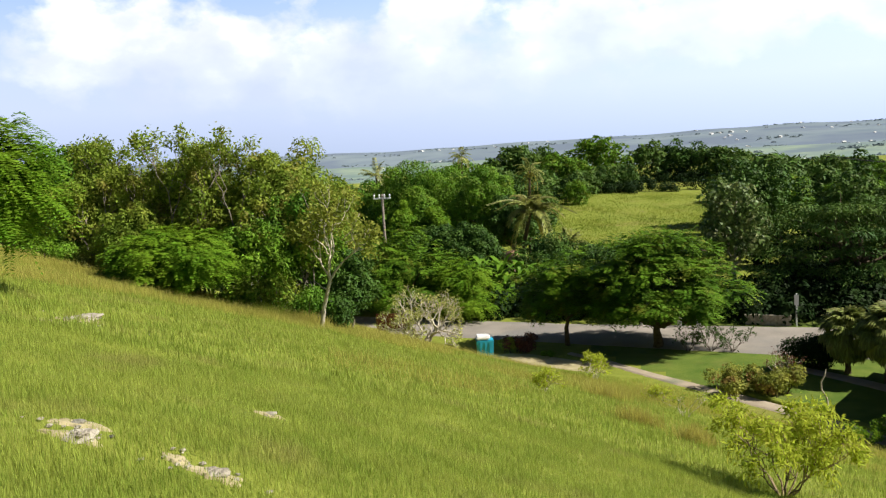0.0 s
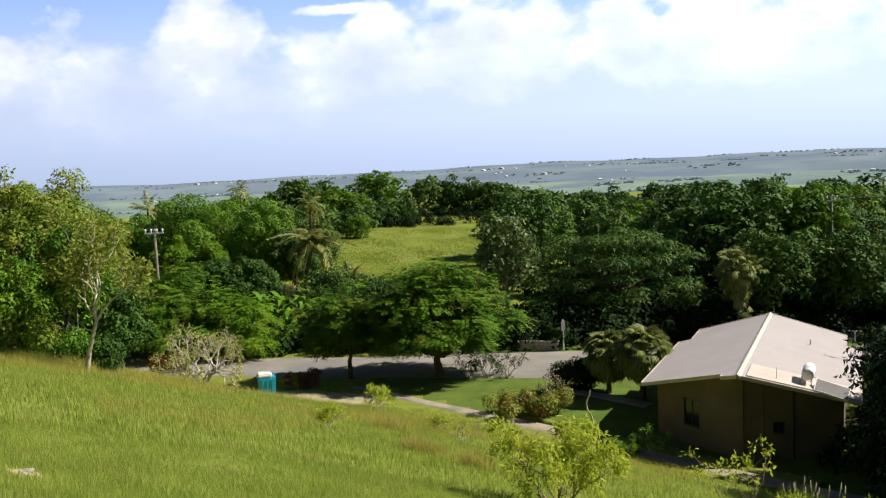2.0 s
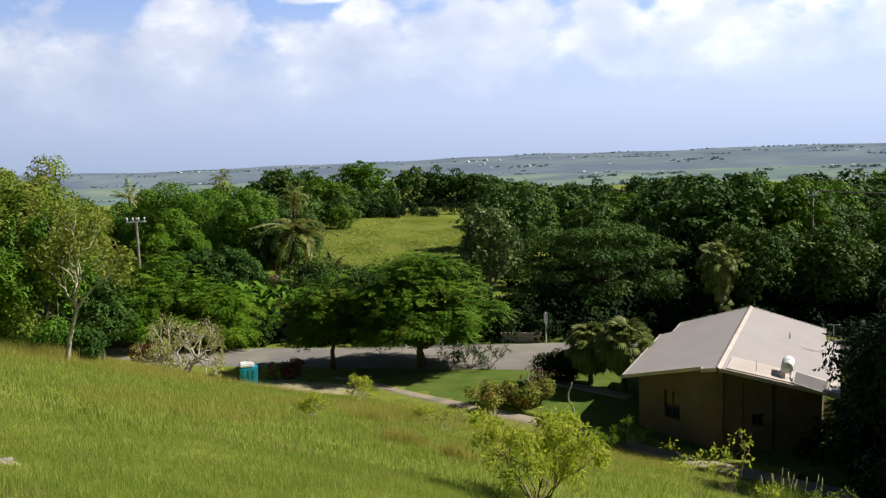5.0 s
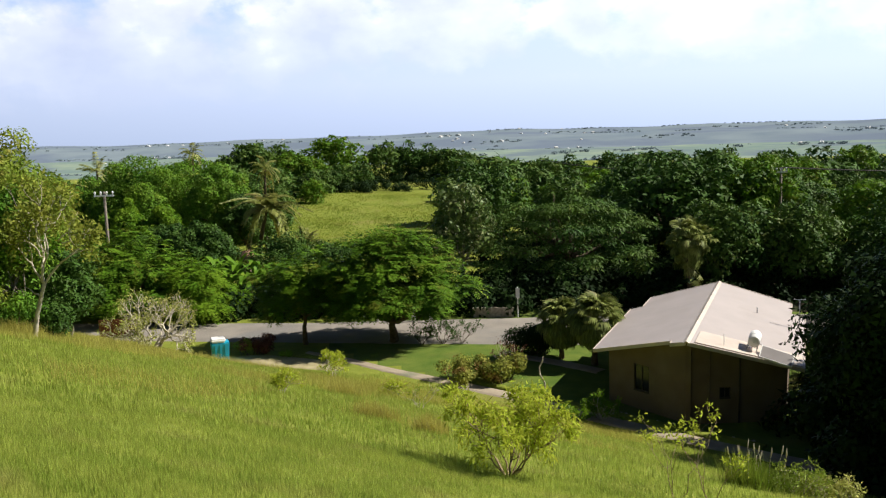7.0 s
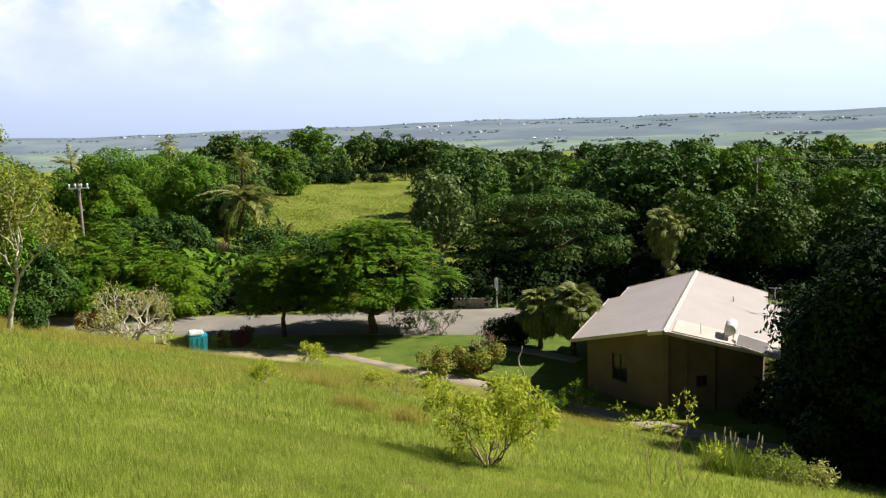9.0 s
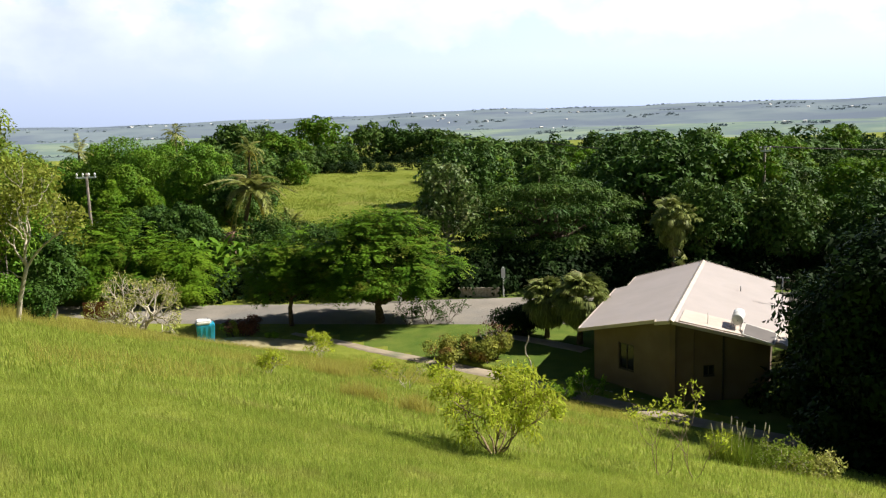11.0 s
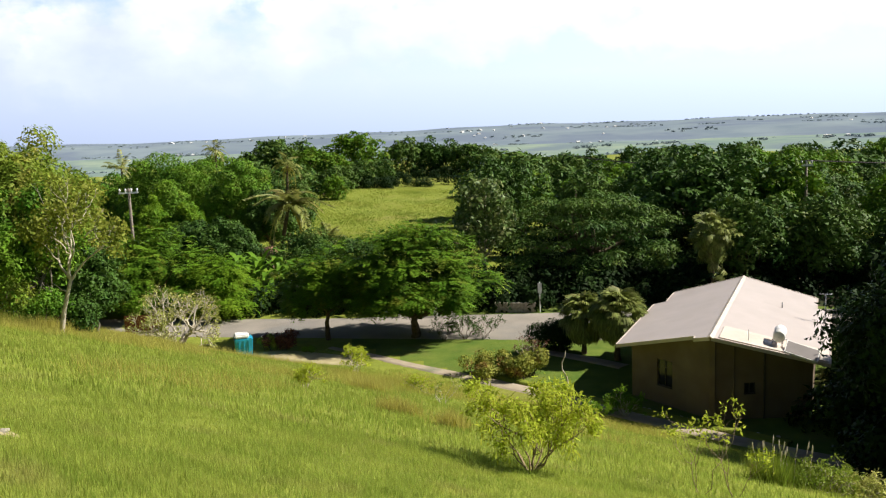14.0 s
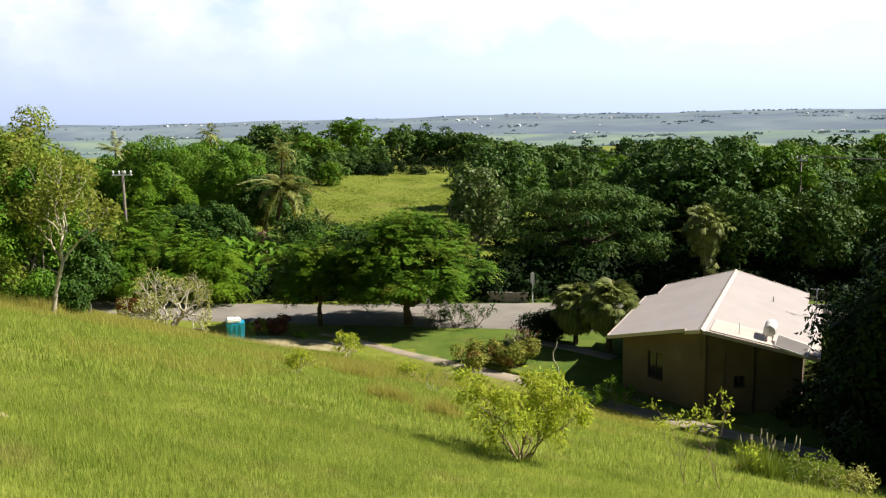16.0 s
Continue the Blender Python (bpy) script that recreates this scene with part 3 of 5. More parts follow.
def rosette(rng, tips, per, size, aspect=0.35, hang=0.25, jitter=0.05):
    """Whorls of leaves at the tips of twigs."""
    pts = np.array([t[0] for t in tips]).repeat(per, 0)
    ways = np.array([t[1] for t in tips]).repeat(per, 0)
    n = len(pts)
    along = unit(ways * 0.45 + rng.normal(0, 0.75, (n, 3)) - np.array([0, 0, hang]))
    normal = unit(np.cross(along, rng.normal(0, 1, (n, 3))) + np.array([0, 0, 0.8]))
    normal = unit(normal - along * (along * normal).sum(1, keepdims=True))
    ln = size * rng.uniform(0.55, 1.3, n)
    return leaf_quads(pts + rng.normal(0, jitter, (n, 3)), along, normal, ln, ln * aspect)


def pinnate(rng, tips, ways, length, pairs, leaflet, droop=0.5, aspect=0.35):
    """Feathery leaves: each a drooping rachis with paired leaflets, set at the points tips and pointing along ways."""
    n = len(tips)
    ways = unit(np.asarray(ways, float))
    side = unit(np.cross(ways, np.array([0, 0, 1.0])) + 1e-3)
    ln = length * rng.uniform(0.7, 1.25, n)
    base, along, normal, size = [], [], [], []
    for k in range(pairs):
        t = 0.15 + 0.85 * k / (pairs - 1)
        at = tips + ways * (ln * t)[:, None] - np.array([0, 0, 1.0]) * (droop * ln * t * t)[:, None]
        for s in (-1, 1):
            d = unit(side * s + ways * 0.5 - np.array([0, 0, 0.2]) + rng.normal(0, 0.12, (n, 3)))
            nm = np.array([0, 0, 1.0]) + ways * 0.35 + rng.normal(0, 0.2, (n, 3))
            base.append(at)
            along.append(d)
            normal.append(unit(nm - d * (nm * d).sum(1, keepdims=True)))
            size.append(leaflet * (1 - 0.45 * abs(t - 0.45)) * rng.uniform(0.85, 1.15, n))
    size = np.concatenate(size)
    return leaf_quads(np.vstack(base), np.vstack(along), np.vstack(normal), size, size * aspect)


def feathery_tree(x, y, height, width, label, leaf, seed, low, centre, fronds, length, pairs, leaflet, clumps=30, lump=0.14, flat=0.5, girth=0.06, limbs=9, deep=1.0, taper=0.0, z=None, droop=0.5, aspect=0.35):
    """A tree whose crown is made of feathery leaves in flat uneven sprays."""
    rng = np.random.default_rng(seed)
    z = gz(x, y) - 0.05 if z is None else z
    tree = thing("tree", x, y, z, label, "tree")
    c, r = dome_clumps(rng, clumps, width, height, low, centre, lump, taper=taper)
    c[:, 1] *= deep
    c[:, 2] += height - (c[:, 2] + r * flat).max()
    head = np.array([0.0, 0.0, centre * 0.45 + low * 0.4])
    v, q = tube(bend((0, 0, 0), head, rng, 6, 0.1), np.linspace(girth * 1.35, girth * 0.8, 6), 9)
    part("trunk", smooth(fast_mesh("trunk", v, q)), BARK, tree)
    for k in rng.permutation(len(c))[:limbs]:
        v, q = tube(bend(head * 0.95, c[k], rng, 7, 0.14), np.linspace(girth * 0.62, girth * 0.12, 7), 6)
        part("limb", smooth(fast_mesh("limb", v, q)), BARK, tree)
    which = rng.choice(len(r), fronds, p=r ** 2 / (r ** 2).sum())
    d = unit(rng.normal(0, 1, (fronds, 3)) + np.array([0, 0, 0.35]))
    tips = c[which] + d * np.array([1, 1, flat]) * (r[which] * rng.uniform(0.35, 1.0, fronds))[:, None]
    outward = unit(c[which] - c.mean(0)) * np.array([0.7, 0.7, 0.15])
    ways = d * np.array([1, 1, 0.4]) + outward + rng.normal(0, 0.2, (fronds, 3))
    part("crown", fast_mesh("crown", *pinnate(rng, tips, ways, length, pairs, leaflet, droop, aspect)), leaf, tree)
    return tree


def tiered_clumps(rng, width, tiers, per, size):
    """Clumps in flat layers: tiers of (height, share of the width)."""
    c, r = [], []
    for z, f in tiers:
        for k in range(per):
            a, q = k * 2.39996 + rng.uniform(-0.4, 0.4) + z, math.sqrt((k + 0.5) / per)
            c.append((width / 2 * f * q * math.cos(a), width / 2 * f * q * math.sin(a), z + rng.uniform(-0.45, 0.45) - 0.5 * q * q))
            r.append(size * rng.uniform(0.6, 1.35))
    return np.array(c), np.array(r)


def open_shrub(name, x, y, label, leaf, seed, stems=7, length=0.5, radius=0.022, depth=3, per=26, size=0.11, spread=0.65, bark=PALE_BARK, category="shrub",
               z=None, out=0.75, rise=0.25, aspect=0.35, hang=0.25, group="", shrink=0.72, jitter=0.05):
    """A shrub or small tree of forking stems whose tips carry tufts of leaves."""
    rng = np.random.default_rng(seed)
    z = gz(x, y) - 0.04 if z is None else z
    shrub = thing(name, x, y, z, label, category, group)
    tips = []
    for s in range(stems):
        a = 2 * math.pi * s / stems + rng.uniform(-0.4, 0.4)
        v, q = [], []
        way = unit(np.array([math.cos(a) * out, math.sin(a) * out, 1.0]))
        branch_out(rng, np.array([math.cos(a), math.sin(a), 0]) * radius * 2, way, length * rng.uniform(0.8, 1.2), radius, depth, tips, v, q, spread, shrink, rise=rise)
        part("stem", smooth(fast_mesh("stem", v, q)), bark, shrub)
    if per:
        part("foliage", fast_mesh("foliage", *rosette(rng, tips, per, size, aspect, hang, jitter)), leaf, shrub)
    return shrub


def clump_shrub(name, x, y, w, h, label, leaf, seed, n=3000, size=0.12, clumps=9, long=1.0, category="shrub", turn=0.0, z=None, aspect=0.5, group=""):
    """A dense shrub or hedge: short stems and a mass of leaves in lumps. long: length over depth."""
    rng = np.random.default_rng(seed)
    z = gz(x, y) - 0.04 if z is None else z
    shrub = thing(name, x, y, z, label, category, group, turn)
    c = np.column_stack([rng.uniform(-0.42, 0.42, clumps) * w, rng.uniform(-0.42, 0.42, clumps) * w / long, rng.uniform(0.3, 0.72, clumps) * h])
    r = rng.uniform(0.2, 0.32, clumps) * min(h * 1.3, w)
    v, q = [], []
    for k in range(clumps):
        tube(bend((c[k][0] * 0.6, c[k][1] * 0.6, 0), c[k], rng, 5), np.linspace(0.03, 0.012, 5), 5, v, q)
    part("stem", smooth(fast_mesh("stem", v, q)), BARK, shrub)
    part("foliage", fast_mesh("foliage", *foliage(c, r, n, size, rng, 0.85, 0.2, aspect)), leaf, shrub)
    return shrub


def grass_blades(x, y, rng, height, width, per=4, lean=0.8, spread=0.05):
    """Tapered blades in little tufts that stand on the ground."""
    n = len(x) * per
    px, py = x.repeat(per) + rng.normal(0, spread, n), y.repeat(per) + rng.normal(0, spread, n)
    base = np.column_stack([px, py, ground_z(px, py) - 0.02])
    a = rng.uniform(0, 2 * np.pi, n)
    h = np.broadcast_to(height, (len(x),)).repeat(per) * rng.uniform(0.5, 1.25, n)
    tip = base + np.column_stack([np.cos(a) * lean * h * rng.uniform(0.2, 1, n), np.sin(a) * lean * h * rng.uniform(0.2, 1, n), h])
    b = a + np.pi / 2 + rng.normal(0, 0.6, n)
    w = np.broadcast_to(width, (len(x),)).repeat(per)[:, None] * 0.5
    s = np.column_stack([np.cos(b), np.sin(b), 0 * b]) * w
    verts = np.stack([base - s, base + s, tip], 1).reshape(-1, 3)
    return verts, np.arange(len(verts)).reshape(-1, 3)


# ---- the house ----
def prism(bm, outline, thick, axis):
    """A slab: an outline of 3D corners pushed along axis by thick."""
    a = [bm.verts.new(p) for p in outline]
    d = Vector(axis).normalized() * thick
    b = [bm.verts.new(Vector(p) + d) for p in outline]
    bm.faces.new(a)
    bm.faces.new(b[::-1])
    for k in range(len(a)):
        j = (k + 1) % len(a)
        bm.faces.new((a[j], a[k], b[k], b[j]))


def box(bm, lo, hi, bevel=0.0):
    m = Matrix.Translation([(l + h) / 2 for l, h in zip(lo, hi)]) @ Matrix.Diagonal((*[h - l for l, h in zip(lo, hi)], 1))
    made = bmesh.ops.create_cube(bm, size=1, matrix=m)
    if bevel:
        edges = list({e for v in made["verts"] for e in v.link_edges})
        bmesh.ops.bevel(bm, geom=edges, offset=bevel, segments=2, affect="EDGES")


def rod_mesh(name, a, b, radius, sides=10, taper=1.0):
    line = [Vector(a).lerp(Vector(b), t) for t in (0, 0.5, 1)]
    v, q = tube([tuple(p) for p in line], (radius, radius * (1 + taper) / 2, radius * taper), sides)
    return smooth(fast_mesh(name, v, q))


RIDGE, SLOPE = 3.8, 1.3 / 4.55  # ridge over the floor, fall of the roof a metre


def roof_z(x):
    return RIDGE - SLOPE * abs(x)


def wall_panel(house, a, b, opening=None, name="wall"):
    """An upright wall from a to b (x, y in the house), its top under the roof, 0.2 thick, with one opening (from, to, sill, head)."""
    a, b = Vector((*a, 0)), Vector((*b, 0))
    d = b - a
    length = d.length
    d.normalize()
    inward = Vector((-d.y, d.x, 0))
    bm = bmesh.new()

    def piece(s0, s1, z0, z1):
        p, q = a + d * s0, a + d * s1
        top_p = roof_z(p.x) - 0.14 if z1 is None else z1
        top_q = roof_z(q.x) - 0.14 if z1 is None else z1
        prism(bm, [(p.x, p.y, z0), (q.x, q.y, z0), (q.x, q.y, top_q), (p.x, p.y, top_p)], 0.2, inward)

    if opening:
        s0, s1, z0, z1 = opening
        piece(0, s0, -0.3, None), piece(s1, length, -0.3, None)
        piece(s0, s1, -0.3, z0), piece(s0, s1, z1, None)
    else:
        piece(0, length, -0.3, None)
    bmesh.ops.recalc_face_normals(bm, faces=bm.faces)
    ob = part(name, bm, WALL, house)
    if opening:
        window = part("window", rod_mesh("window", (*(a + d * s0), 0)[:2] + (z0,), (*(a + d * s1), 0)[:2] + (z0,), 0.03, 6), DARK_FRAME, house, "dark window with a slim frame")
        for lo, hi in (((s0, z0), (s0 + 0.05, z1)), ((s1 - 0.05, z0), (s1, z1)), ((s0, z1 - 0.05), (s1, z1)), ((s0, z0), (s1, z0 + 0.05)),
                       (((s0 + s1) / 2 - 0.02, z0), ((s0 + s1) / 2 + 0.02, z1))):
            fb = bmesh.new()
            p, q = a + d * lo[0] + inward * 0.05, a + d * hi[0] + inward * 0.05
            prism(fb, [(p.x, p.y, lo[1]), (q.x, q.y, lo[1]), (q.x, q.y, hi[1]), (p.x, p.y, hi[1])], 0.05, inward)
            bmesh.ops.recalc_face_normals(fb, faces=fb.faces)
            part("window_frame", fb, DARK_FRAME, window)
        fb = bmesh.new()
        p, q = a + d * s0 + inward * 0.08, a + d * s1 + inward * 0.08
        prism(fb, [(p.x, p.y, z0), (q.x, q.y, z0), (q.x, q.y, z1), (p.x, p.y, z1)], 0.008, inward)
        bmesh.ops.recalc_face_normals(fb, faces=fb.faces)
        part("pane", fb, DARK_GLASS, window)
    return ob


def build_house():
    house = thing("house", 10.19, 34.41, TERRACE, "single-storey tan house with a low white roof and pointed gable", "house", rz=-23.6)
    wall_panel(house, (-3.95, 3.2), (0, 0.75), (1.55, 2.45, 0.85, 2.1))
    wall_panel(house, (0, 0.75), (3.9, 2.55), (1.35, 1.85, 1.1, 1.6))
    wall_panel(house, (3.9, 2.55), (3.9, 11.2))
    wall_panel(house, (-3.95, 11.2), (-3.95, 3.2))
    wall_panel(house, (-3.3, 14.2), (-3.3, 11.2), name="wall")
    wall_panel(house, (3.3, 11.2), (3.3, 14.2), name="wall")
    wall_panel(house, (3.3, 14.2), (-3.3, 14.2), name="wall")
    # corner post where the two gable walls meet
    bm = bmesh.new()
    box(bm, (-0.12, 0.66, -0.3), (0.12, 0.9, RIDGE - 0.16), 0.02)
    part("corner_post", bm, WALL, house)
    # roof sheets in strips with raised seams
    for side, front in ((-1, 2.63), (1, 1.87)):
        strips = 11
        # the front edge: how far the sheet reaches from the ridge; beside the ridge it juts out a little on one side
        edge = [(0.0, 0.02), (0.40, 0.7), (0.82, 0.7), (2.63, 4.55)] if side < 0 else [(0.0, 0.02), (front, 4.55)]
        for k in range(strips):
            y0, y1 = 14.6 * k / strips, 14.6 * (k + 1) / strips
            eave = 4.55 if y1 < 12.4 else 3.87
            reach = lambda yy: min(eave, float(np.interp(yy, [p[0] for p in edge], [p[1] for p in edge])))
            rim = [(y0, reach(y0))] + [(yy, min(eave, e)) for yy, e in edge if y0 < yy < y1] + [(y1, reach(y1))]
            outline = [(0, y0, RIDGE)] + [(side * e, yy, roof_z(e)) for yy, e in rim] + [(0, y1, RIDGE)]
            bm = bmesh.new()
            prism(bm, outline, 0.05, (0, 0, 1))
            bmesh.ops.recalc_face_normals(bm, faces=bm.faces)
            part("roof_sheet", bm, ROOF, house)
        # barge boards along the slanting front, fascia along the eaves
        for (ya, ea), (yb, eb) in zip(edge, edge[1:]):
            bm = bmesh.new()
            d = Vector((side * (eb - ea), yb - ya, 0))
            n = Vector((d.y * side, -d.x * side, 0)).normalized()
            prism(bm, [(side * ea, ya, roof_z(ea) + 0.06), (side * eb, yb, roof_z(eb) + 0.06), (side * eb, yb, roof_z(eb) - 0.1), (side * ea, ya, roof_z(ea) - 0.1)], 0.05, n)
            bmesh.ops.recalc_face_normals(bm, faces=bm.faces)
            part("barge_board", bm, CREAM, house, "cream barge board")
        for e, y0, y1 in ((4.55, front, 11.95), (3.87, 11.95, 14.6)):
            bm = bmesh.new()
            box(bm, (min(side * e, side * (e + 0.05)), y0, roof_z(e) - 0.05), (max(side * e, side * (e + 0.05)), y1, roof_z(e) + 0.07), 0.01)
            part("fascia", bm, CREAM, house, "cream fascia board")
        bm = bmesh.new()
        prism(bm, [(0, 14.6, RIDGE + 0.08), (side * 3.87, 14.6, roof_z(3.87) + 0.08), (side * 3.87, 14.6, roof_z(3.87) - 0.16), (0, 14.6, RIDGE - 0.16)], 0.05, (0, 1, 0))
        bmesh.ops.recalc_face_normals(bm, faces=bm.faces)
        part("barge_board", bm, CREAM, house, "cream barge board")
    bm = bmesh.new()
    up = 0.055
    prism(bm, [(0.32, 0.22, roof_z(0.32) + up), (4.5, 1.95, roof_z(4.5) + up), (4.5, 3.75, roof_z(4.5) + up), (0.32, 2.3, roof_z(0.32) + up)], 0.05, (0, 0, 1))
    bmesh.ops.recalc_face_normals(bm, faces=bm.faces)
    part("verge_flashing", bm, CREAM, house, "cream flashing strip along the gable edge")
    bm = bmesh.new()
    prism(bm, [(-0.14, -0.12, RIDGE + 0.02), (0, -0.12, RIDGE + 0.11), (0.14, -0.12, RIDGE + 0.01), (0, -0.12, RIDGE + 0.07)], 14.75, (0, 1, 0))
    bmesh.ops.recalc_face_normals(bm, faces=bm.faces)
    part("ridge_cap", bm, CREAM, house, "cream ridge cap")
    d = Vector((3.9, 1.8, 0)).normalized()
    for s, r, top in ((2.2, 0.04, 2.95), (0.9, 0.025, 3.2)):
        p = Vector((0, 0.75, 0)) + d * s + Vector((d.y, -d.x, 0)) * 0.05
        part("down_pipe", rod_mesh("down_pipe", (p.x, p.y, 0), (p.x, p.y, top), r, 8), DARK_FRAME if r > 0.03 else WALL, house)
    return house


build_house()
HOUSE = pose(10.19, 34.41, TERRACE, 0, 0, -23.6)


def solar_heater():
    """A tank on a stand and a flat collector on the sunny slope of the roof."""
    place = HOUSE @ Matrix.Translation((2.5, 1.9, roof_z(2.5) + 0.105)) @ Matrix.Rotation(math.atan(SLOPE), 4, "Y")
    heater = new("solar_water_heater")
    heater.matrix_world = place
    tagged(heater, "white solar water heater tank and a grey collector on the roof", "water heater")
    v, q = tube([(-0.05, -0.33, 0.44), (-0.05, -0.32, 0.44), (-0.05, -0.28, 0.44), (-0.05, 0.68, 0.5), (-0.05, 0.72, 0.5), (-0.05, 0.73, 0.5)], (0.02, 0.21, 0.25, 0.25, 0.21, 0.02), 20)
    tank = part("tank", smooth(fast_mesh("tank", v, q)), WHITE, heater, "white cylindrical tank")
    for yy in (-0.15, 0.5):
        part("stand", rod_mesh("stand", (-0.26, yy, 0), (-0.16, yy, 0.42), 0.02, 6), STEEL, heater)
        part("stand", rod_mesh("stand", (0.2, yy, 0), (0.06, yy, 0.42), 0.02, 6), STEEL, heater)
    for lo, hi in (((0.3, -0.45, 0.05), (1.65, 0.35, 0.16)),):
        bm = bmesh.new()
        box(bm, lo, hi, 0.01)
        panel = part("collector", bm, WHITE, heater)
        panel.matrix_basis = Matrix.Translation((0, -0.2, 0.06)) @ Matrix.Rotation(math.radians(24), 4, "X")
        for xx in (lo[0] + 0.08, hi[0] - 0.08):
            part("stand", rod_mesh("stand", (xx, 0.1, 0), (xx, 0.1, 0.26), 0.018, 6), STEEL, heater)
        bm = bmesh.new()
        box(bm, (lo[0] + 0.04, lo[1] + 0.04, hi[2] - 0.01), (hi[0] - 0.04, hi[1] - 0.04, hi[2] + 0.006))
        part("glass", bm, PANEL, panel)
    part("strap", smooth(fast_mesh("strap", *tube([(-0.05, 0.1, 0.464), (-0.05, 0.14, 0.466)], (0.257, 0.257), 20))), STEEL, tank)
    part("pipe", rod_mesh("pipe", (0.2, 0.1, 0.35), (0.9, 0.45, 0.1), 0.018, 6), STEEL, heater)


solar_heater()


def roof_antenna(x, y, h, label):
    ob = new("antenna")
    ob.matrix_world = HOUSE @ Matrix.Translation((x, y, roof_z(x) + 0.03))
    tagged(ob, label, "antenna")
    part("mast", rod_mesh("mast", (0, 0, 0), (0, 0, h), 0.03, 8), STEEL, ob)
    part("boom", rod_mesh("boom", (-0.3, 0, h), (0.3, 0, h), 0.012, 6), STEEL, ob)
    for k in range(4):
        part("element", rod_mesh("element", (-0.25 + 0.16 * k, -0.22, h + 0.01), (-0.25 + 0.16 * k, 0.22, h + 0.01), 0.008, 5), STEEL, ob)


roof_antenna(4.3, 9.0, 1.5, "grey metal aerial mast on the roof edge")
ob = new("vent_pipe")
ob.matrix_world = HOUSE @ Matrix.Translation((2.3, 9.6, roof_z(2.3) + 0.03))
tagged(ob, "small grey vent pipe standing on the white roof", "vent pipe")
part("pipe", rod_mesh("pipe", (0, 0, -0.02), (0, 0, 0.3), 0.03, 8), STEEL, ob)
ob = new("vent_pipe")
ob.matrix_world = HOUSE @ Matrix.Translation((1.4, 1.2, roof_z(1.4) + 0.03))
tagged(ob, "thin white vent pipe standing on the white roof", "vent pipe")
part("pipe", rod_mesh("pipe", (0, 0, -0.02), (0, 0, 0.55), 0.02, 8), WHITE, ob)


# ---- trees along the road ----
feathery_tree(-3.1, 51.7, 7.4, 10.8, "spreading feathery green shade tree beside the road", LEAF_FEATHER, 11, 0.9, 2.4, 4000, 0.62, 6, 0.3, clumps=62, lump=0.1, flat=0.42, girth=0.24, limbs=13, deep=0.8, taper=0.3, droop=0.35)
feathery_tree(-8.6, 51.9, 6.3, 6.8, "smaller green shade tree with a thin trunk beside the road", LEAF_FEATHER, 12, 1.5, 3.0, 2000, 0.55, 6, 0.28, clumps=36, lump=0.12, flat=0.5, girth=0.13, limbs=9, deep=0.55, droop=0.35)
feathery_tree(-17.7, 60.9, 4.4, 7.4, "low bright feathery tree drooping over the far road side", LEAF_LIGHT, 18, 0.1, 1.3, 1900, 0.6, 6, 0.3, clumps=40, lump=0.12, flat=0.4, girth=0.12, limbs=8, z=-11.3, taper=0.3)
broad_tree("tree", -29.0, 62.5, 7.2, 8.0, "dark green rounded tree across the road", LEAF_DARK, 19, low=0.1, centre=3.0, clumps=30, n=16000, size=0.26, flat=0.7, level=0.25, lump=0.15, girth=0.16, limbs=6, z=-11.3)
feathery_tree(-23.4, 62.2, 7.0, 10.6, "broad dome-shaped feathery shade tree across the road", LEAF_FEATHER, 13, 0.2, 2.0, 3400, 0.65, 6, 0.32, clumps=52, lump=0.11, flat=0.4, girth=0.22, limbs=11, z=-11.4, taper=0.3, droop=0.35)
broad_tree("tree", 1.8, 66, 9.1, 5.8, "tall tree with glossy silvery leaves across the road", LEAF_SILVER, 14, low=2.0, centre=5.0, clumps=26, n=5200, size=0.34, aspect=0.6, flat=0.95, level=0.05, lump=0.16, girth=0.18, bark=PALE_BARK)
broad_tree("tree", 10.2, 66.5, 7.6, 15.0, "wide umbrella-shaped green tree across the road", LEAF_WOOD, 15, low=3.0, centre=4.3, clumps=20, n=22000, size=0.34, up=0.6, flat=0.3, level=0.3, radial=True, aspect=0.3, lump=0.085, girth=0.3, limbs=14, deep=0.85, tiers=[(2.3, 1.0), (3.7, 1.02), (5.2, 0.86), (6.5, 0.55)])
broad_tree("tree", 17.15, 25.1, 9.25, 11.6, "large dense shade-dark tree shading the end of the house", LEAF_SHADE, 16, low=-2.5, centre=3.7, clumps=110, n=130000, size=0.2, aspect=0.75, tri=True, inner=0.45, flat=0.8, level=0.2, lump=0.12, girth=0.3, limbs=9)
# Never in view; added to throw shade on the slope from the right.
broad_tree("tree", 23.5, 19.0, 8.5, 12.0, "unseen dense dark tree added right of the slope for shade", LEAF_SHADE, 17, low=0.5, centre=3.8, clumps=50, n=22000, size=0.4, flat=0.8, level=0.25, lump=0.14, girth=0.3, limbs=9)
# Added, mostly hidden, so that its shadow falls across the drive.
broad_tree("tree", 19.4, 32.0, 9.2, 7.6, "tall dense dark tree added to shade the end of the drive", LEAF_SHADE, 20, low=0.8, centre=4.4, clumps=40, n=26000, size=0.3, aspect=0.7, tri=True, flat=0.9, level=0.25, lump=0.15, girth=0.25, limbs=7)
fan_palm("fan_palm", 17.5, 58.8, 5.0, 1.5, "tall fan palm with shaggy hanging grey-green leaves", 21, count=74, skirt=26, girth=0.17, size=0.72, lowest=84, skirt_len=2.2, loose=0.26)
fan_palm("fan_palm", 8.3, 45, 2.5, 1.6, "short fan palm with a round drooping head beside the house", 22, count=110, skirt=6, girth=0.15, size=0.75, group="palms by the house", lowest=70, loose=0.05)
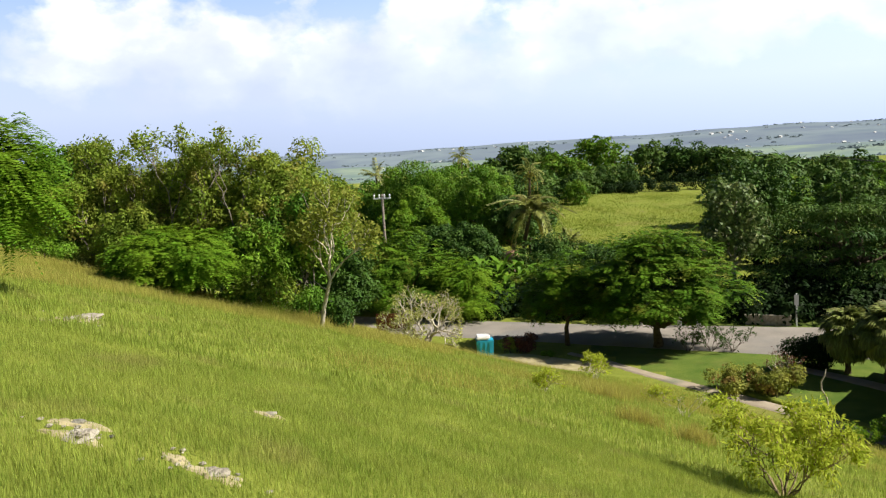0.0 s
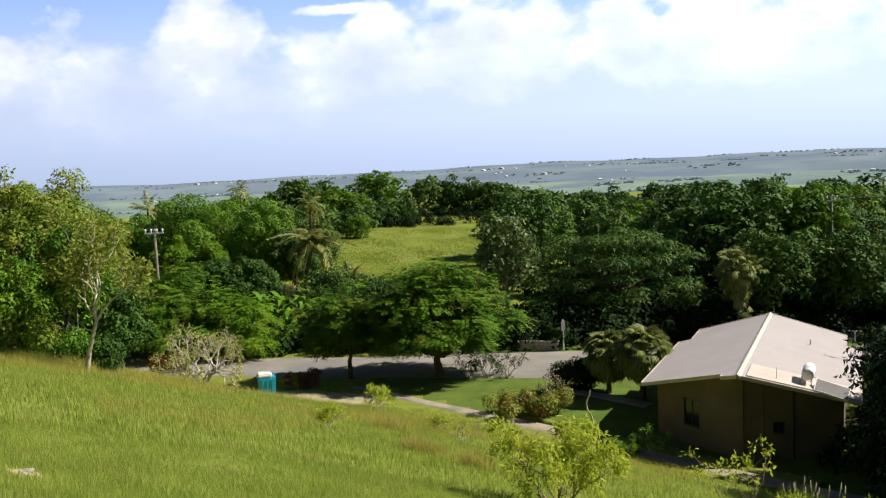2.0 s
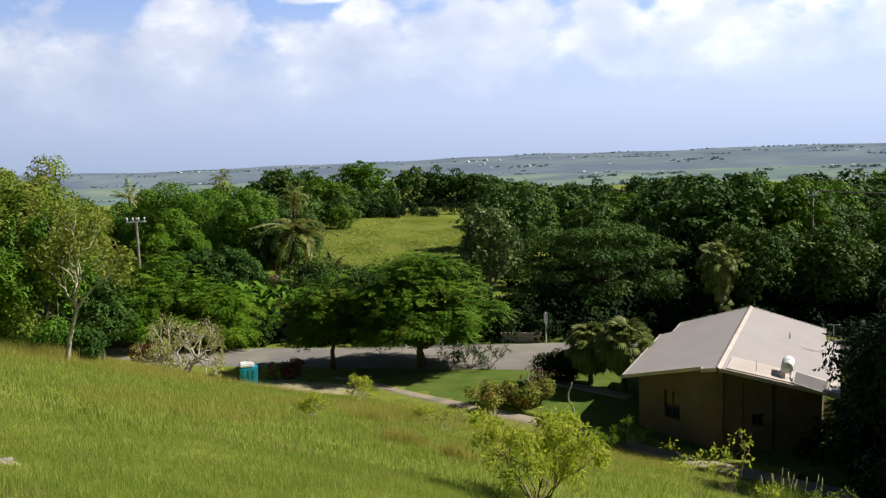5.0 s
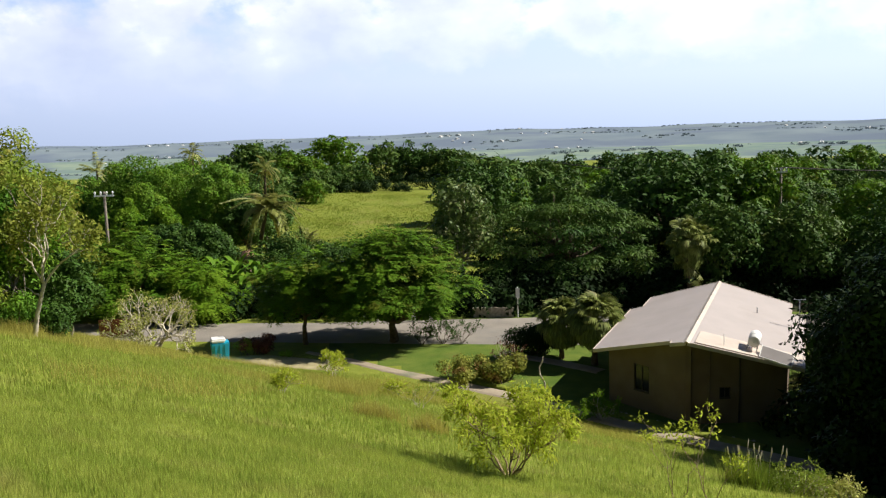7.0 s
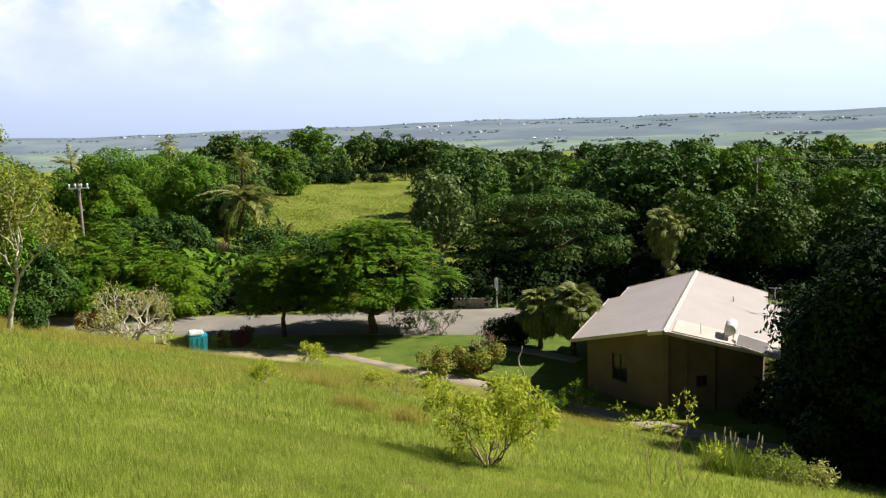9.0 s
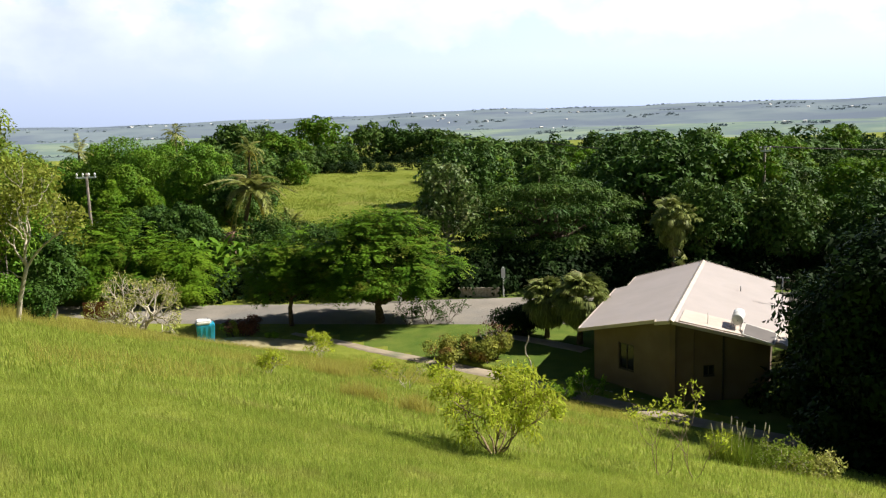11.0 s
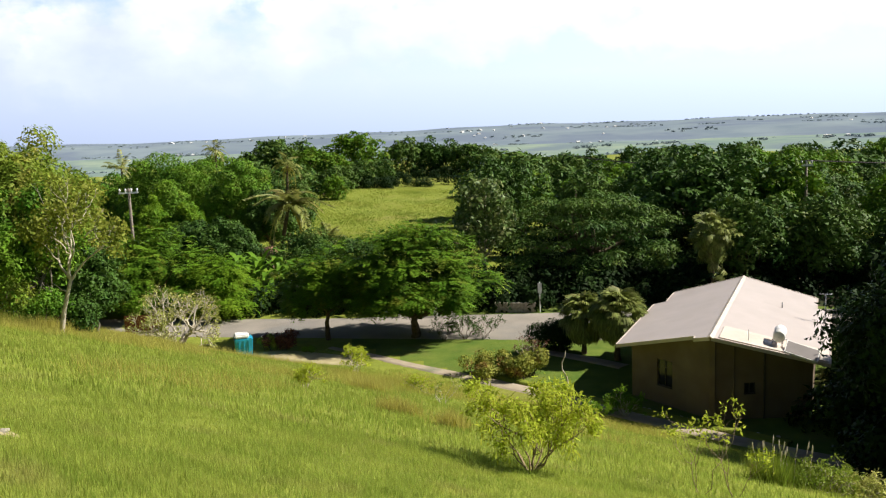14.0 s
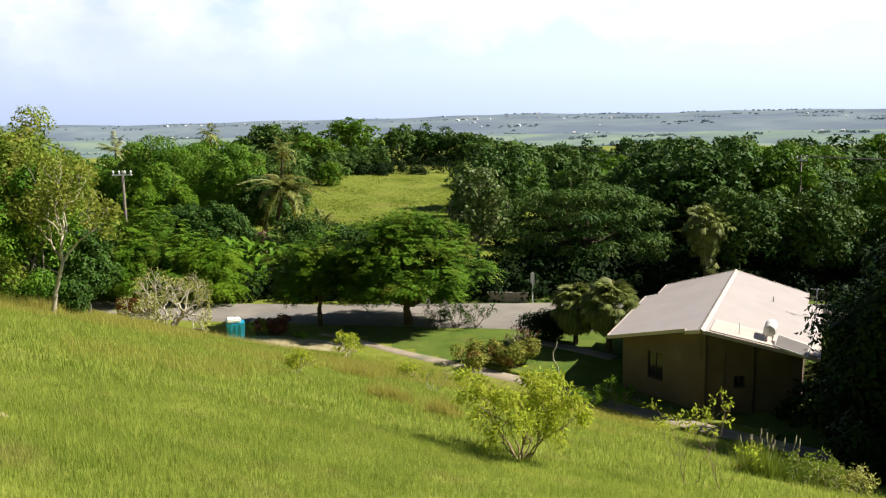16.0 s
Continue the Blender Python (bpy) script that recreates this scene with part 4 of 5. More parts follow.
fan_palm("fan_palm", 6.7, 46.6, 2.1, 1.5, "short fan palm with a round drooping head beside the house", 23, count=100, skirt=6, girth=0.13, size=0.72, group="palms by the house", lowest=70, loose=0.05)
clump_shrub("hedge", 5.3, 47.6, 3.2, 2.0, "dark clipped hedge in shade beside the palms", LEAF_SHADE, 24, 14000, 0.13, 12, 1.8, "hedge")
feather_palm("coconut_palm", -17.3, 79, 6.4, 3.3, "coconut palm with drooping yellow-green fronds", 25, 24, 0.9, (1.2, 0), 0.2, -11.3, 200, 1.15, 3, 0.1)
feather_palm("coconut_palm", -19.6, 95, 9.6, 2.2, "slender coconut palm half hidden among trees", 26, 14, 0.6, (0.3, 0.2), 0.15, -11.3, 80, 0.9, 6)
feather_palm("palm", -12.0, 75, 3.4, 1.9, "young palm with upright fronds at the edge of the field", 27, 26, 0.6, (0, 0), 0.14, -11.3, 110, 0.55, 3, 0.1)
feather_palm("coconut_palm", -43.0, 150, 11.2, 2.6, "far coconut palm standing over the tree tops", 28, 13, 0.8, (0, 0), 0.18, -11.5, 60, 0.8, 0, 0.12)
feather_palm("coconut_palm", -48.0, 120, 9.3, 2.8, "dark coconut palm with upright fronds", 29, 12, 0.8, (0, 0), 0.18, -11.3, 60, 0.5, 0, 0.12)


def banana_plant(x, y, h, seed):
    rng = np.random.default_rng(seed)
    plant = thing("banana_plant", x, y, gz(x, y) - 0.03, "banana plant with broad arching green leaves", "banana plant", "banana plants")
    part("stem", rod_mesh("stem", (0, 0, 0), (0.05, 0, h * 0.5), 0.12, 9, 0.6), LEAF_LIGHT, plant)
    u = np.linspace(0, 1, 8)
    for k in range(11):
        ln, arch = h * rng.uniform(0.6, 0.85), rng.uniform(0.7, 1.2)
        mid = np.column_stack([ln * u * 0.8, 0 * u, ln * (arch * u - 0.95 * u * u)])
        w = 0.22 * np.sin(np.pi * np.clip(u * 0.95 + 0.05, 0, 1)) ** 0.7
        v = np.vstack([mid + np.column_stack([0 * u, w, 0.12 * w]), mid, mid + np.column_stack([0 * u, -w, 0.12 * w])])
        q = [(a + i, a + i + 1, a + 8 + i + 1, a + 8 + i) for a in (0, 8) for i in range(7)]
        leaf = part("leaf", smooth(fast_mesh("leaf", v, q)), LEAF_MANGO, plant)
        leaf.matrix_basis = Matrix.Translation((0.05, 0, h * 0.48)) @ pose(0, 0, 0, 0, 0, k * 137.5) @ pose(0, 0, 0, 0, rng.uniform(-25, 10), 0)


for k, (x, y, h) in enumerate(((-17.3, 66, 4.0), (-16.2, 66.5, 4.4), (-15.0, 67, 4.0), (-18.2, 68, 4.4), (-16.4, 64.8, 3.2), (-15.4, 65.2, 3.4), (-14.4, 66, 3.8))):
    banana_plant(x, y, h, 40 + k)

# mango grove left of the field
for k, (x, y, h, w, leaf) in enumerate(((-31.5, 92, 11.6, 12.5, LEAF_MANGO), (-23.4, 89, 10.7, 8.0, LEAF_MANGO), (-27.2, 83, 6.9, 4.4, LEAF_LIGHT), (-31.2, 84, 7.6, 5.0, LEAF_LIGHT),
                                        (-21.0, 74, 6.0, 6.0, LEAF_DARK), (-39.0, 96, 9.5, 9.0, LEAF_MANGO), (-24.5, 76, 5.6, 6.0, LEAF_DARK), (-19.5, 86, 7.6, 5.0, LEAF_DARK), (-47.0, 100, 8.5, 10.0, LEAF_DARK))):
    broad_tree("mango_tree", x, y, h, w, "rounded mango tree with dense sunlit foliage", leaf, 60 + k, low=1.2, centre=h * 0.5, clumps=46, n=int(3600 * w + 6000), size=0.2, aspect=0.75, tri=True, flat=0.85, level=0.08, lump=0.125, inner=0.08, up=0.55, girth=0.22, limbs=5, group="mango grove", z=-11.4)

# ---- woods beyond the road: a few kinds, repeated at differing sizes and turns ----
KINDS = [broad_tree("tree", 30.0, 78, 9.6, 10.5, "dense dark green tree in the woods", LEAF_DARK, 80, low=0.3, centre=4.6, clumps=56, n=10500, up=0.75, inner=0.08, level=0.1, size=0.34, aspect=0.7, tri=True, lump=0.105, girth=0.2, limbs=4, group="woods", z=-11.4),
         broad_tree("tree", 7.0, 98, 8.6, 9.0, "dense mid-green tree in the woods", LEAF_WOOD, 81, low=0.3, centre=4.4, clumps=56, n=10500, up=0.75, inner=0.08, level=0.1, size=0.34, aspect=0.7, tri=True, lump=0.11, girth=0.2, limbs=4, group="woods", z=-11.4),
         broad_tree("tree", 22.5, 92, 9.0, 8.5, "mid-green tree with an uneven crown in the woods", LEAF_WOOD, 82, low=0.3, centre=4.2, clumps=56, n=10500, up=0.75, inner=0.08, level=0.1, size=0.34, aspect=0.7, tri=True, lump=0.12, girth=0.2, limbs=4, group="woods", z=-11.4),
         broad_tree("tree", 37.0, 90, 9.4, 9.5, "broad leafy tree in the woods", LEAF_FEATHER, 83, low=0.3, centre=4.8, clumps=56, n=10500, up=0.75, inner=0.08, level=0.1, size=0.34, aspect=0.7, tri=True, flat=0.6, lump=0.1, girth=0.2, limbs=4, group="woods", z=-11.4)]
HEIGHTS = [9.6, 8.6, 9.0, 9.4]
FAR_KINDS = [broad_tree("tree", x, y, h, w, "dense green tree in the far part of the woods", leaf, seed, low=-2.5, centre=4.5, clumps=44, n=3800, size=0.54, aspect=0.7, tri=True, level=0.1, up=0.75, inner=0.08, lump=0.115, girth=0.2, limbs=4, group="woods", z=-11.4)
             for x, y, h, w, leaf, seed in ((31.0, 112, 9.6, 10.5, LEAF_DARK, 84), (13.0, 120, 8.6, 9.0, LEAF_WOOD, 85), (47.0, 118, 9.0, 8.5, LEAF_WOOD, 86), (60.0, 122, 9.4, 9.5, LEAF_FEATHER, 87))]


def woods(places, seed):
    rng = np.random.default_rng(seed)
    for x, y, h in places:
        k = int(rng.integers(0, 4))
        s = h / HEIGHTS[k]
        wide = s * rng.uniform(0.9, 1.25)
        tree = copy_thing((KINDS if y < 100 else FAR_KINDS)[k], pose(x, y, -11.45, 0, 0, rng.uniform(0, 360)))
        tree.scale = (wide, wide, s)


rng = np.random.default_rng(5)
spots = []
for row, y in enumerate((62.5, 74, 84, 95, 107, 120, 134, 150, 168)):
    left = 20.5 if row == 0 else 22 if y < 80 else 5.6 + 0.03 * (y - 80)
    for x in np.arange(left, 0.62 * y + 14, 6.2 + 0.02 * y):
        h = (13.0 - 0.031 * y) * rng.uniform(0.62, 1.1)
        spots.append((x + rng.uniform(-1.5, 1.5), y + rng.uniform(-3, 3), max(5.0, min(h, 10.8 if y > 70 else 7.5))))
woods(spots, 6)
# scrub closing the foot of the woods, coloured near black for the canopy shade
rng = np.random.default_rng(8)
foot = []
for y0, x0, x1, n in ((62.6, -1.5, 3, 6), (60.3, 1.6, 24, 30), (63.0, 3.5, 46, 60), (64.5, 4, 46, 60), (60.2, -14, 0.5, 16), (62.0, -15.5, -1, 18), (64, -15, 0, 16), (27.5, 15.5, 26, 14), (30.5, 14.8, 26, 14), (33, 16, 26, 12), (36.6, 16.9, 26, 12), (40, 19, 28, 12), (44, 21, 30, 10), (42, 19.4, 23, 6), (33.2, 15.1, 16, 4), (50, 24, 34, 10), (54, 24, 36, 14), (174, -26, -14, 12), (178, -24, -6, 14), (210, -20, 10, 24), (69.5, 4, 50, 60), (72, 6, 54, 40), (82, 4, 58, 36), (94, 5, 62, 30), (108, 6, 70, 26), (130, 7, 80, 20), (182, -30, 14, 22), (205, -34, 14, 24), (150, -46, -26, 14), (128, -48, -27, 14), (105, -50, -22, 16), (72, -46, -24, 18), (78, -44, -20, 16)):
    for x in np.linspace(x0, x1, n):
        px, py = x + rng.uniform(-0.8, 0.8), y0 + rng.uniform(-2, 2)
        foot.append((px, py, max(gz(px, py), -11.3) + rng.uniform(0.2, 1.6)))
foot = np.array(foot)
ob = part("undergrowth", fast_mesh("undergrowth", *foliage(foot, rng.uniform(0.9, 1.7, len(foot)), len(foot) * 330, 0.3, rng, 0.9, 0.2, 0.75, tri=True)), LEAF_SHADE)
tagged(ob, "tangled undergrowth coloured dark for the shade under the woods", "undergrowth", kind="stuff")
# woods behind and beside the field
back = [(-25.6, 210, 13.4), (-40.8, 190, 12.3), (-36.5, 196, 11.8), (-31.0, 186, 10.2), (-27.0, 182, 9.0), (-21.5, 176, 7.4), (-24.5, 172, 6.6), (-17.5, 188, 7.0), (-14.0, 214, 11.4), (-8.0, 216, 11.6), (-3.0, 214, 10.6),
        (2.0, 210, 9.5), (7.0, 205, 9.0), (-46.0, 188, 10.5), (-52, 180, 10.0), (-34.0, 170, 8.5), (-38.5, 160, 8.0), (-30, 150, 8.0), (-28.5, 135, 7.6), (-36, 140, 9.0), (-44, 136, 9.2), (-56, 150, 9.6), (-64, 140, 9.0),
        (-52, 118, 8.8), (-60, 110, 8.6), (-70, 120, 8.8), (-33, 112, 9.6), (-27, 108, 8.0), (-58, 92, 8.0), (-68, 96, 8.4), (-50, 82, 7.6), (-42, 78, 7.0), (-60, 76, 7.5), (-38, 70, 6.4), (-48, 68, 6.6), (-32, 66, 5.6), (-75, 80, 8), (-21.5, 106, 6.0), (-24.5, 126, 6.5), (-22.5, 150, 6.0), (-25, 162, 6.5)]
woods(back, 7)
for k, (x, y, w, h) in enumerate(((-14.4, 73.5, 4.2, 6.0), (-12.5, 71, 4.0, 5.4), (-10.3, 71.5, 4.0, 5.0), (-8.4, 71, 3.6, 4.6))):
    clump_shrub("bush", x, y, w, h, "tall leafy bush at the near edge of the field", LEAF_DARK if k % 2 else LEAF_WOOD, 190 + k, 6000, 0.24, 14, 1.2, "bush", z=-11.4, group="field bushes")
for k, (x, y, w) in enumerate(((-8.5, 92, 6), (-2.5, 90, 5), (-10.5, 84, 4))):
    clump_shrub("bush", x, y, w, 2.0, "low dark green bush at the edge of the field", LEAF_DARK if k % 2 else LEAF_MANGO, 90 + k, 5000, 0.26, 12, 1.3, "bush", z=-11.4, group="field bushes")

# ---- thicket at the top of the slope ----
thicket = [(-25.7, 32, 4.6, 2.6, LEAF_OLIVE, 0.13), (-20.4, 31, 5.6, 3.6, LEAF_OLIVE, 0.13), (-23.6, 33, 4.6, 4.2, LEAF_OLIVE, 0.14), (-17.2, 32, 6.0, 4.6, LEAF_OLIVE, 0.14), (-15.6, 30.5, 4.6, 3.4, LEAF_MANGO, 0.13),
           (-25.9, 30, 3.6, 3.6, LEAF_OLIVE, 0.13), (-16.9, 29, 3.4, 3.6, LEAF_MANGO, 0.12), (-14.4, 31.5, 3.0, 3.0, LEAF_DARK, 0.12), (-39.8, 45, 6.4, 7.0, LEAF_MANGO, 0.2), (-32.0, 38, 4.8, 5.0, LEAF_DARK, 0.16), (-28.5, 31, 3.6, 4.0, LEAF_MANGO, 0.13),
           (-20.2, 35, 5.2, 4.4, LEAF_MANGO, 0.15), (-17.5, 34.4, 7.0, 5.6, LEAF_OLIVE, 0.14), (-22.6, 34.6, 5.2, 4.6, LEAF_DARK, 0.14), (-27.0, 33.4, 4.2, 4.4, LEAF_DARK, 0.14), (-22.0, 28.5, 2.8, 3.0, LEAF_OLIVE, 0.12)]
for k, (x, y, h, w, leaf, size) in enumerate(thicket):
    h, w = h * 1.17, w * 1.05
    broad_tree("tree", x, y, h, w, "slender scrubby tree in the thicket on the slope", leaf, 100 + k, low=0.5, centre=h * 0.5, clumps=40, n=int(3800 * w), size=size * 1.15, aspect=0.6, tri=True, up=0.5, flat=1.0, level=0.1, lump=0.125, girth=0.07, limbs=9, bark=WOOD, group="thicket", stems=2)
for k, (x, y, s) in enumerate(((-20.6, 30.2, 1.75), (-23.0, 30.8, 1.1), (-26.2, 31.4, 1.2), (-17.6, 30.4, 1.4), (-15.6, 29.6, 0.95), (-18.6, 33.0, 1.45), (-24.6, 29.4, 0.8))):
    open_shrub("tree", x, y, "slender scrubby tree with open pale stems in the thicket", LEAF_OLIVE, 120 + k, stems=3, length=1.75 * s, radius=0.05, depth=4, per=58, size=0.16, spread=0.42, out=0.22, rise=0.3, category="tree", bark=WOOD, aspect=0.5, group="thicket", shrink=0.66, jitter=0.16)
feathery_tree(-18.2, 25.4, 2.5, 5.0, "low spreading sapling with bright feathery leaves", LEAF_LIGHT, 130, 0.15, 0.9, 2300, 0.45, 8, 0.2, clumps=34, lump=0.13, flat=0.45, limbs=9)
feathery_tree(-13.4, 12.6, 3.4, 3.2, "small tree with drooping feathery leaves on the slope", LEAF_LIGHT, 131, 0.3, 1.9, 1900, 0.5, 10, 0.15, clumps=30, lump=0.15, flat=0.6, limbs=9, droop=0.8)


for k, (x, y, w, h, leaf) in enumerate(((-23.5, 28.6, 2.4, 1.5, LEAF_OLIVE), (-15.0, 28.9, 2.0, 1.5, LEAF_MANGO), (-16.3, 28.2, 2.2, 1.7, LEAF_OLIVE), (-17.0, 27.6, 1.4, 0.8, LEAF_LIGHT), (-14.7, 30.6, 2.2, 1.6, LEAF_DARK), (-25.6, 28.4, 2.4, 1.6, LEAF_MANGO), (-16.0, 31.5, 2.6, 2.2, LEAF_DARK), (-19.6, 28.2, 2.0, 1.4, LEAF_OLIVE))):
    clump_shrub("shrub", x, y, w, h, "leafy shrub at the foot of the thicket", leaf, 170 + k, 4200, 0.12, 10, 1.2, group="thicket shrubs")


def thin_tree():
    """The thin pale tree at the crest: a leaning trunk that forks low, sparse leaves, a few dead twigs."""
    rng = np.random.default_rng(141)
    x, y = -13.3, 27.0
    tree = thing("tree", x, y, gz(x, y) - 0.05, "thin pale-barked tree with sparse yellow-green leaves", "tree")
    v, q = tube([(0, 0, 0), (0.16, 0, 0.8), (0.38, 0, 1.5), (0.5, 0, 1.85)], (0.09, 0.07, 0.06, 0.055), 8)
    part("trunk", smooth(fast_mesh("trunk", v, q)), PALE_BARK, tree)
    tips = []
    for way, ln in (((-0.6, 0.2, 1.0), 0.8), ((0.25, -0.1, 1.0), 1.0), ((0.8, 0.1, 1.0), 0.8), ((-0.1, 0.4, 1.0), 0.9)):
        v, q = [], []
        branch_out(rng, np.array([0.49, 0, 1.8]), unit(np.array(way)), ln, 0.045, 4, tips, v, q, 0.5, 0.72, 2, 5, 0.2)
        part("limb", smooth(fast_mesh("limb", v, q)), PALE_BARK, tree)
    for a, b in (((1.17, 0, 3.1), (2.05, 0.2, 3.6)), ((1.07, 0, 3.2), (1.77, 0, 4.1)), ((0.35, 0, 1.4), (-0.15, 0, 1.75))):
        v, q = tube(bend(a, b, rng, 5, 0.2), np.linspace(0.03, 0.008, 5), 5)
        part("dead_twig", smooth(fast_mesh("dead_twig", v, q)), PALE_BARK, tree)
    part("foliage", fast_mesh("foliage", *rosette(rng, tips, 26, 0.15, 0.55, 0.2, 0.18)), LEAF_SPARSE, tree)


thin_tree()
open_shrub("frangipani_tree", -17.2, 48.9, "bare pale-branched frangipani tree with few leaves", LEAF_PALE, 150, stems=11, length=1.15, radius=0.085, depth=5, per=6, size=0.15, spread=0.5, out=1.2, rise=0.14, category="tree", shrink=0.7, jitter=0.1)
clump_shrub("shrub", 1.0, 42.6, 2.4, 1.35, "brownish leafy shrub beside the driveway", LEAF_CROTON, 151, 3600, 0.13, 10, 1.3)
clump_shrub("shrub", 2.9, 42.2, 2.6, 1.6, "yellow and red variegated shrub beside the driveway", LEAF_CROTON, 152, 4600, 0.15, 11, 1.3)
open_shrub("shrub", 3.4, 45.0, "thin twiggy reddish shrub", LEAF_RED, 153, 6, 0.6, 0.02, 3, 5, 0.12)
open_shrub("shrub", 5.8, 35.7, "small yellow-green shrub by the house wall", LEAF_LIGHT, 154, 7, 0.32, 0.018, 3, 16, 0.12, group="shrubs by the house")
open_shrub("shrub", 6.9, 35.8, "small yellow-green shrub by the house wall", LEAF_LIGHT, 155, 8, 0.45, 0.02, 3, 16, 0.13, group="shrubs by the house")
open_shrub("shrub", 1.0, 13.0, "lime-yellow leafy shrub with tan forking stems on the slope", LEAF_LIME, 156, 10, 0.58, 0.016, 3, 40, 0.115, 0.55, bark=TAN_BARK, out=0.8, rise=0.35, aspect=0.28, hang=0.9, jitter=0.07)
open_shrub("shrub", -5.2, 38.6, "lime-green leafy shrub at the foot of the slope", LEAF_LIME, 157, 6, 0.5, 0.02, 3, 22, 0.13, 0.5, out=0.5)
open_shrub("shrub", -4.5, 22.8, "small yellow-green weed shrub in tall grass", LEAF_LIME, 158, 6, 0.23, 0.012, 3, 14, 0.085, 0.5, out=0.6)
open_shrub("shrub", -1.9, 32.0, "small pale weed shrub with dry leaves", LEAF_LIME, 159, 6, 0.25, 0.012, 3, 8, 0.12, 0.6, out=0.7)
open_shrub("shrub", -0.8, 27.0, "thin dark twiggy weed in tall grass", LEAF_OLIVE, 160, 5, 0.4, 0.01, 3, 4, 0.1, 0.6, out=0.8)
open_shrub("shrub", 4.0, 14.0, "sparse leggy weed with few leaves and pale stems", LEAF_LIME, 161, 3, 0.66, 0.009, 2, 16, 0.09, 0.5, bark=TAN_BARK, out=0.5, jitter=0.05)
open_shrub("shrub", 4.75, 14.5, "sparse leggy weed with few leaves and pale stems", LEAF_LIME, 162, 3, 0.6, 0.009, 2, 16, 0.09, 0.5, bark=TAN_BARK, out=0.5, jitter=0.05)
open_shrub("shrub", 8.3, 18.9, "low scrubby weeds with pale seed heads", LEAF_OLIVE, 163, 14, 0.32, 0.012, 3, 9, 0.1, 0.7, out=1.2)
open_shrub("shrub", 9.3, 19.3, "low scrubby weeds with pale seed heads", LEAF_PALE, 164, 14, 0.3, 0.012, 3, 9, 0.1, 0.7, out=1.2)
clump_shrub("shrub", -11.35, 49.4, 2.0, 1.25, "russet brown shrub beside the bin", LEAF_RED, 165, 2600, 0.13, 8, 1.4)
clump_shrub("shrub", -11.95, 49.7, 1.0, 1.2, "olive shrub beside the bin", LEAF_OLIVE, 166, 1600, 0.12, 6, 1.2)
clump_shrub("shrub", -9.3, 48.9, 0.9, 0.5, "small green weed clump on bare soil", LEAF_MANGO, 167, 900, 0.1, 5)
for k, x in enumerate((-1.3, 0.0, 1.2)):
    open_shrub("shrub", x, 50.9, "thin twiggy dark shrub under the shade tree", LEAF_DARK, 168 + k, 6, 0.55, 0.02, 3, 9, 0.14, 0.6, bark=BARK, out=0.8, group="shrubs under the tree")


# ---- small things along the road ----
def waste_bin():
    x, y = -13.1, 48.5
    b = thing("waste_bin", x, y, gz(x, y), "turquoise plastic waste bin with a white lid", "bin", rz=18)
    b.scale = (1.12, 1.12, 1.2)
    bm = bmesh.new()
    box(bm, (-0.48, -0.42, 0.06), (0.48, 0.42, 0.98), 0.05)
    for v in bm.verts:
        s = 0.84 + 0.16 * v.co.z
        v.co.x *= s
        v.co.y *= s
    part("body", bm, BLUE, b)
    for sx in (-0.25, 0, 0.25):
        bm = bmesh.new()
        box(bm, (sx - 0.03, -0.425, 0.2), (sx + 0.03, -0.39, 0.9), 0.01)
        part("rib", bm, BLUE, b)
    bm = bmesh.new()
    box(bm, (-0.46, -0.4, 0.985), (0.3, 0.44, 1.16), 0.06)
    part("lid", bm, WHITE, b, "white lid")
    for sx in (-0.38, 0.38):
        v, q = tube([(sx - 0.04, 0.3, 0.08), (sx + 0.04, 0.3, 0.08)], (0.08, 0.08), 12)
        part("wheel", smooth(fast_mesh("wheel", v, q)), DARK_FRAME, b)


waste_bin()


def power_pole(x, y, h, label, arm=1.7, insulators=4, pitch=8.0):
    pole = thing("power_pole", x, y, -11.4, label, "power pole", rz=pitch)
    part("post", rod_mesh("post", (0, 0, 0), (0, 0, h), 0.15, 12, 0.75), WOOD, pole)
    bm = bmesh.new()
    box(bm, (-arm / 2, -0.2, h - 0.42), (arm / 2, -0.1, h - 0.28), 0.01)
    bar = part("crossarm", bm, WHITE, pole, "pale crossarm")
    for k in range(insulators):
        sx = -arm / 2 + 0.1 + k * (arm - 0.2) / (insulators - 1)
        v, q = tube([(sx, -0.15, h - 0.28), (sx, -0.15, h - 0.16), (sx, -0.15, h - 0.1), (sx, -0.15, h + 0.02)], (0.05, 0.05, 0.1, 0.07), 10)
        part("insulator", smooth(fast_mesh("insulator", v, q)), WHITE, bar)
    return pole


power_pole(-29.55, 75, 8.9, "grey wooden power pole with a white crossarm and insulators")
power_pole(29.3, 72, 9.2, "weathered power pole in front of the dark woods", 1.0, 3, -10)


def wire(a, b, sag, label):
    """A cable that hangs between two points."""
    a, b = np.array(a, float), np.array(b, float)
    u = np.linspace(0, 1, 17)[:, None]
    line = a + (b - a) * u - np.array([0, 0, 1]) * 4 * sag * u * (1 - u)
    ob = part("power_cable", smooth(fast_mesh("power_cable", *tube(line, np.full(17, 0.022), 5))), DARK_FRAME)
    tagged(ob, label, "cable", "power cables")


for dx in (-0.4, 0.0, 0.4):
    wire((29.3 + dx, 71.85, -2.15), (14.0 + dx, 112, -2.2), 0.8, "thin dark power cable strung over the woods")
    wire((29.3 + dx, 71.85, -2.15), (70.0 + dx, 66, -1.5), 1.0, "thin dark power cable strung over the woods")
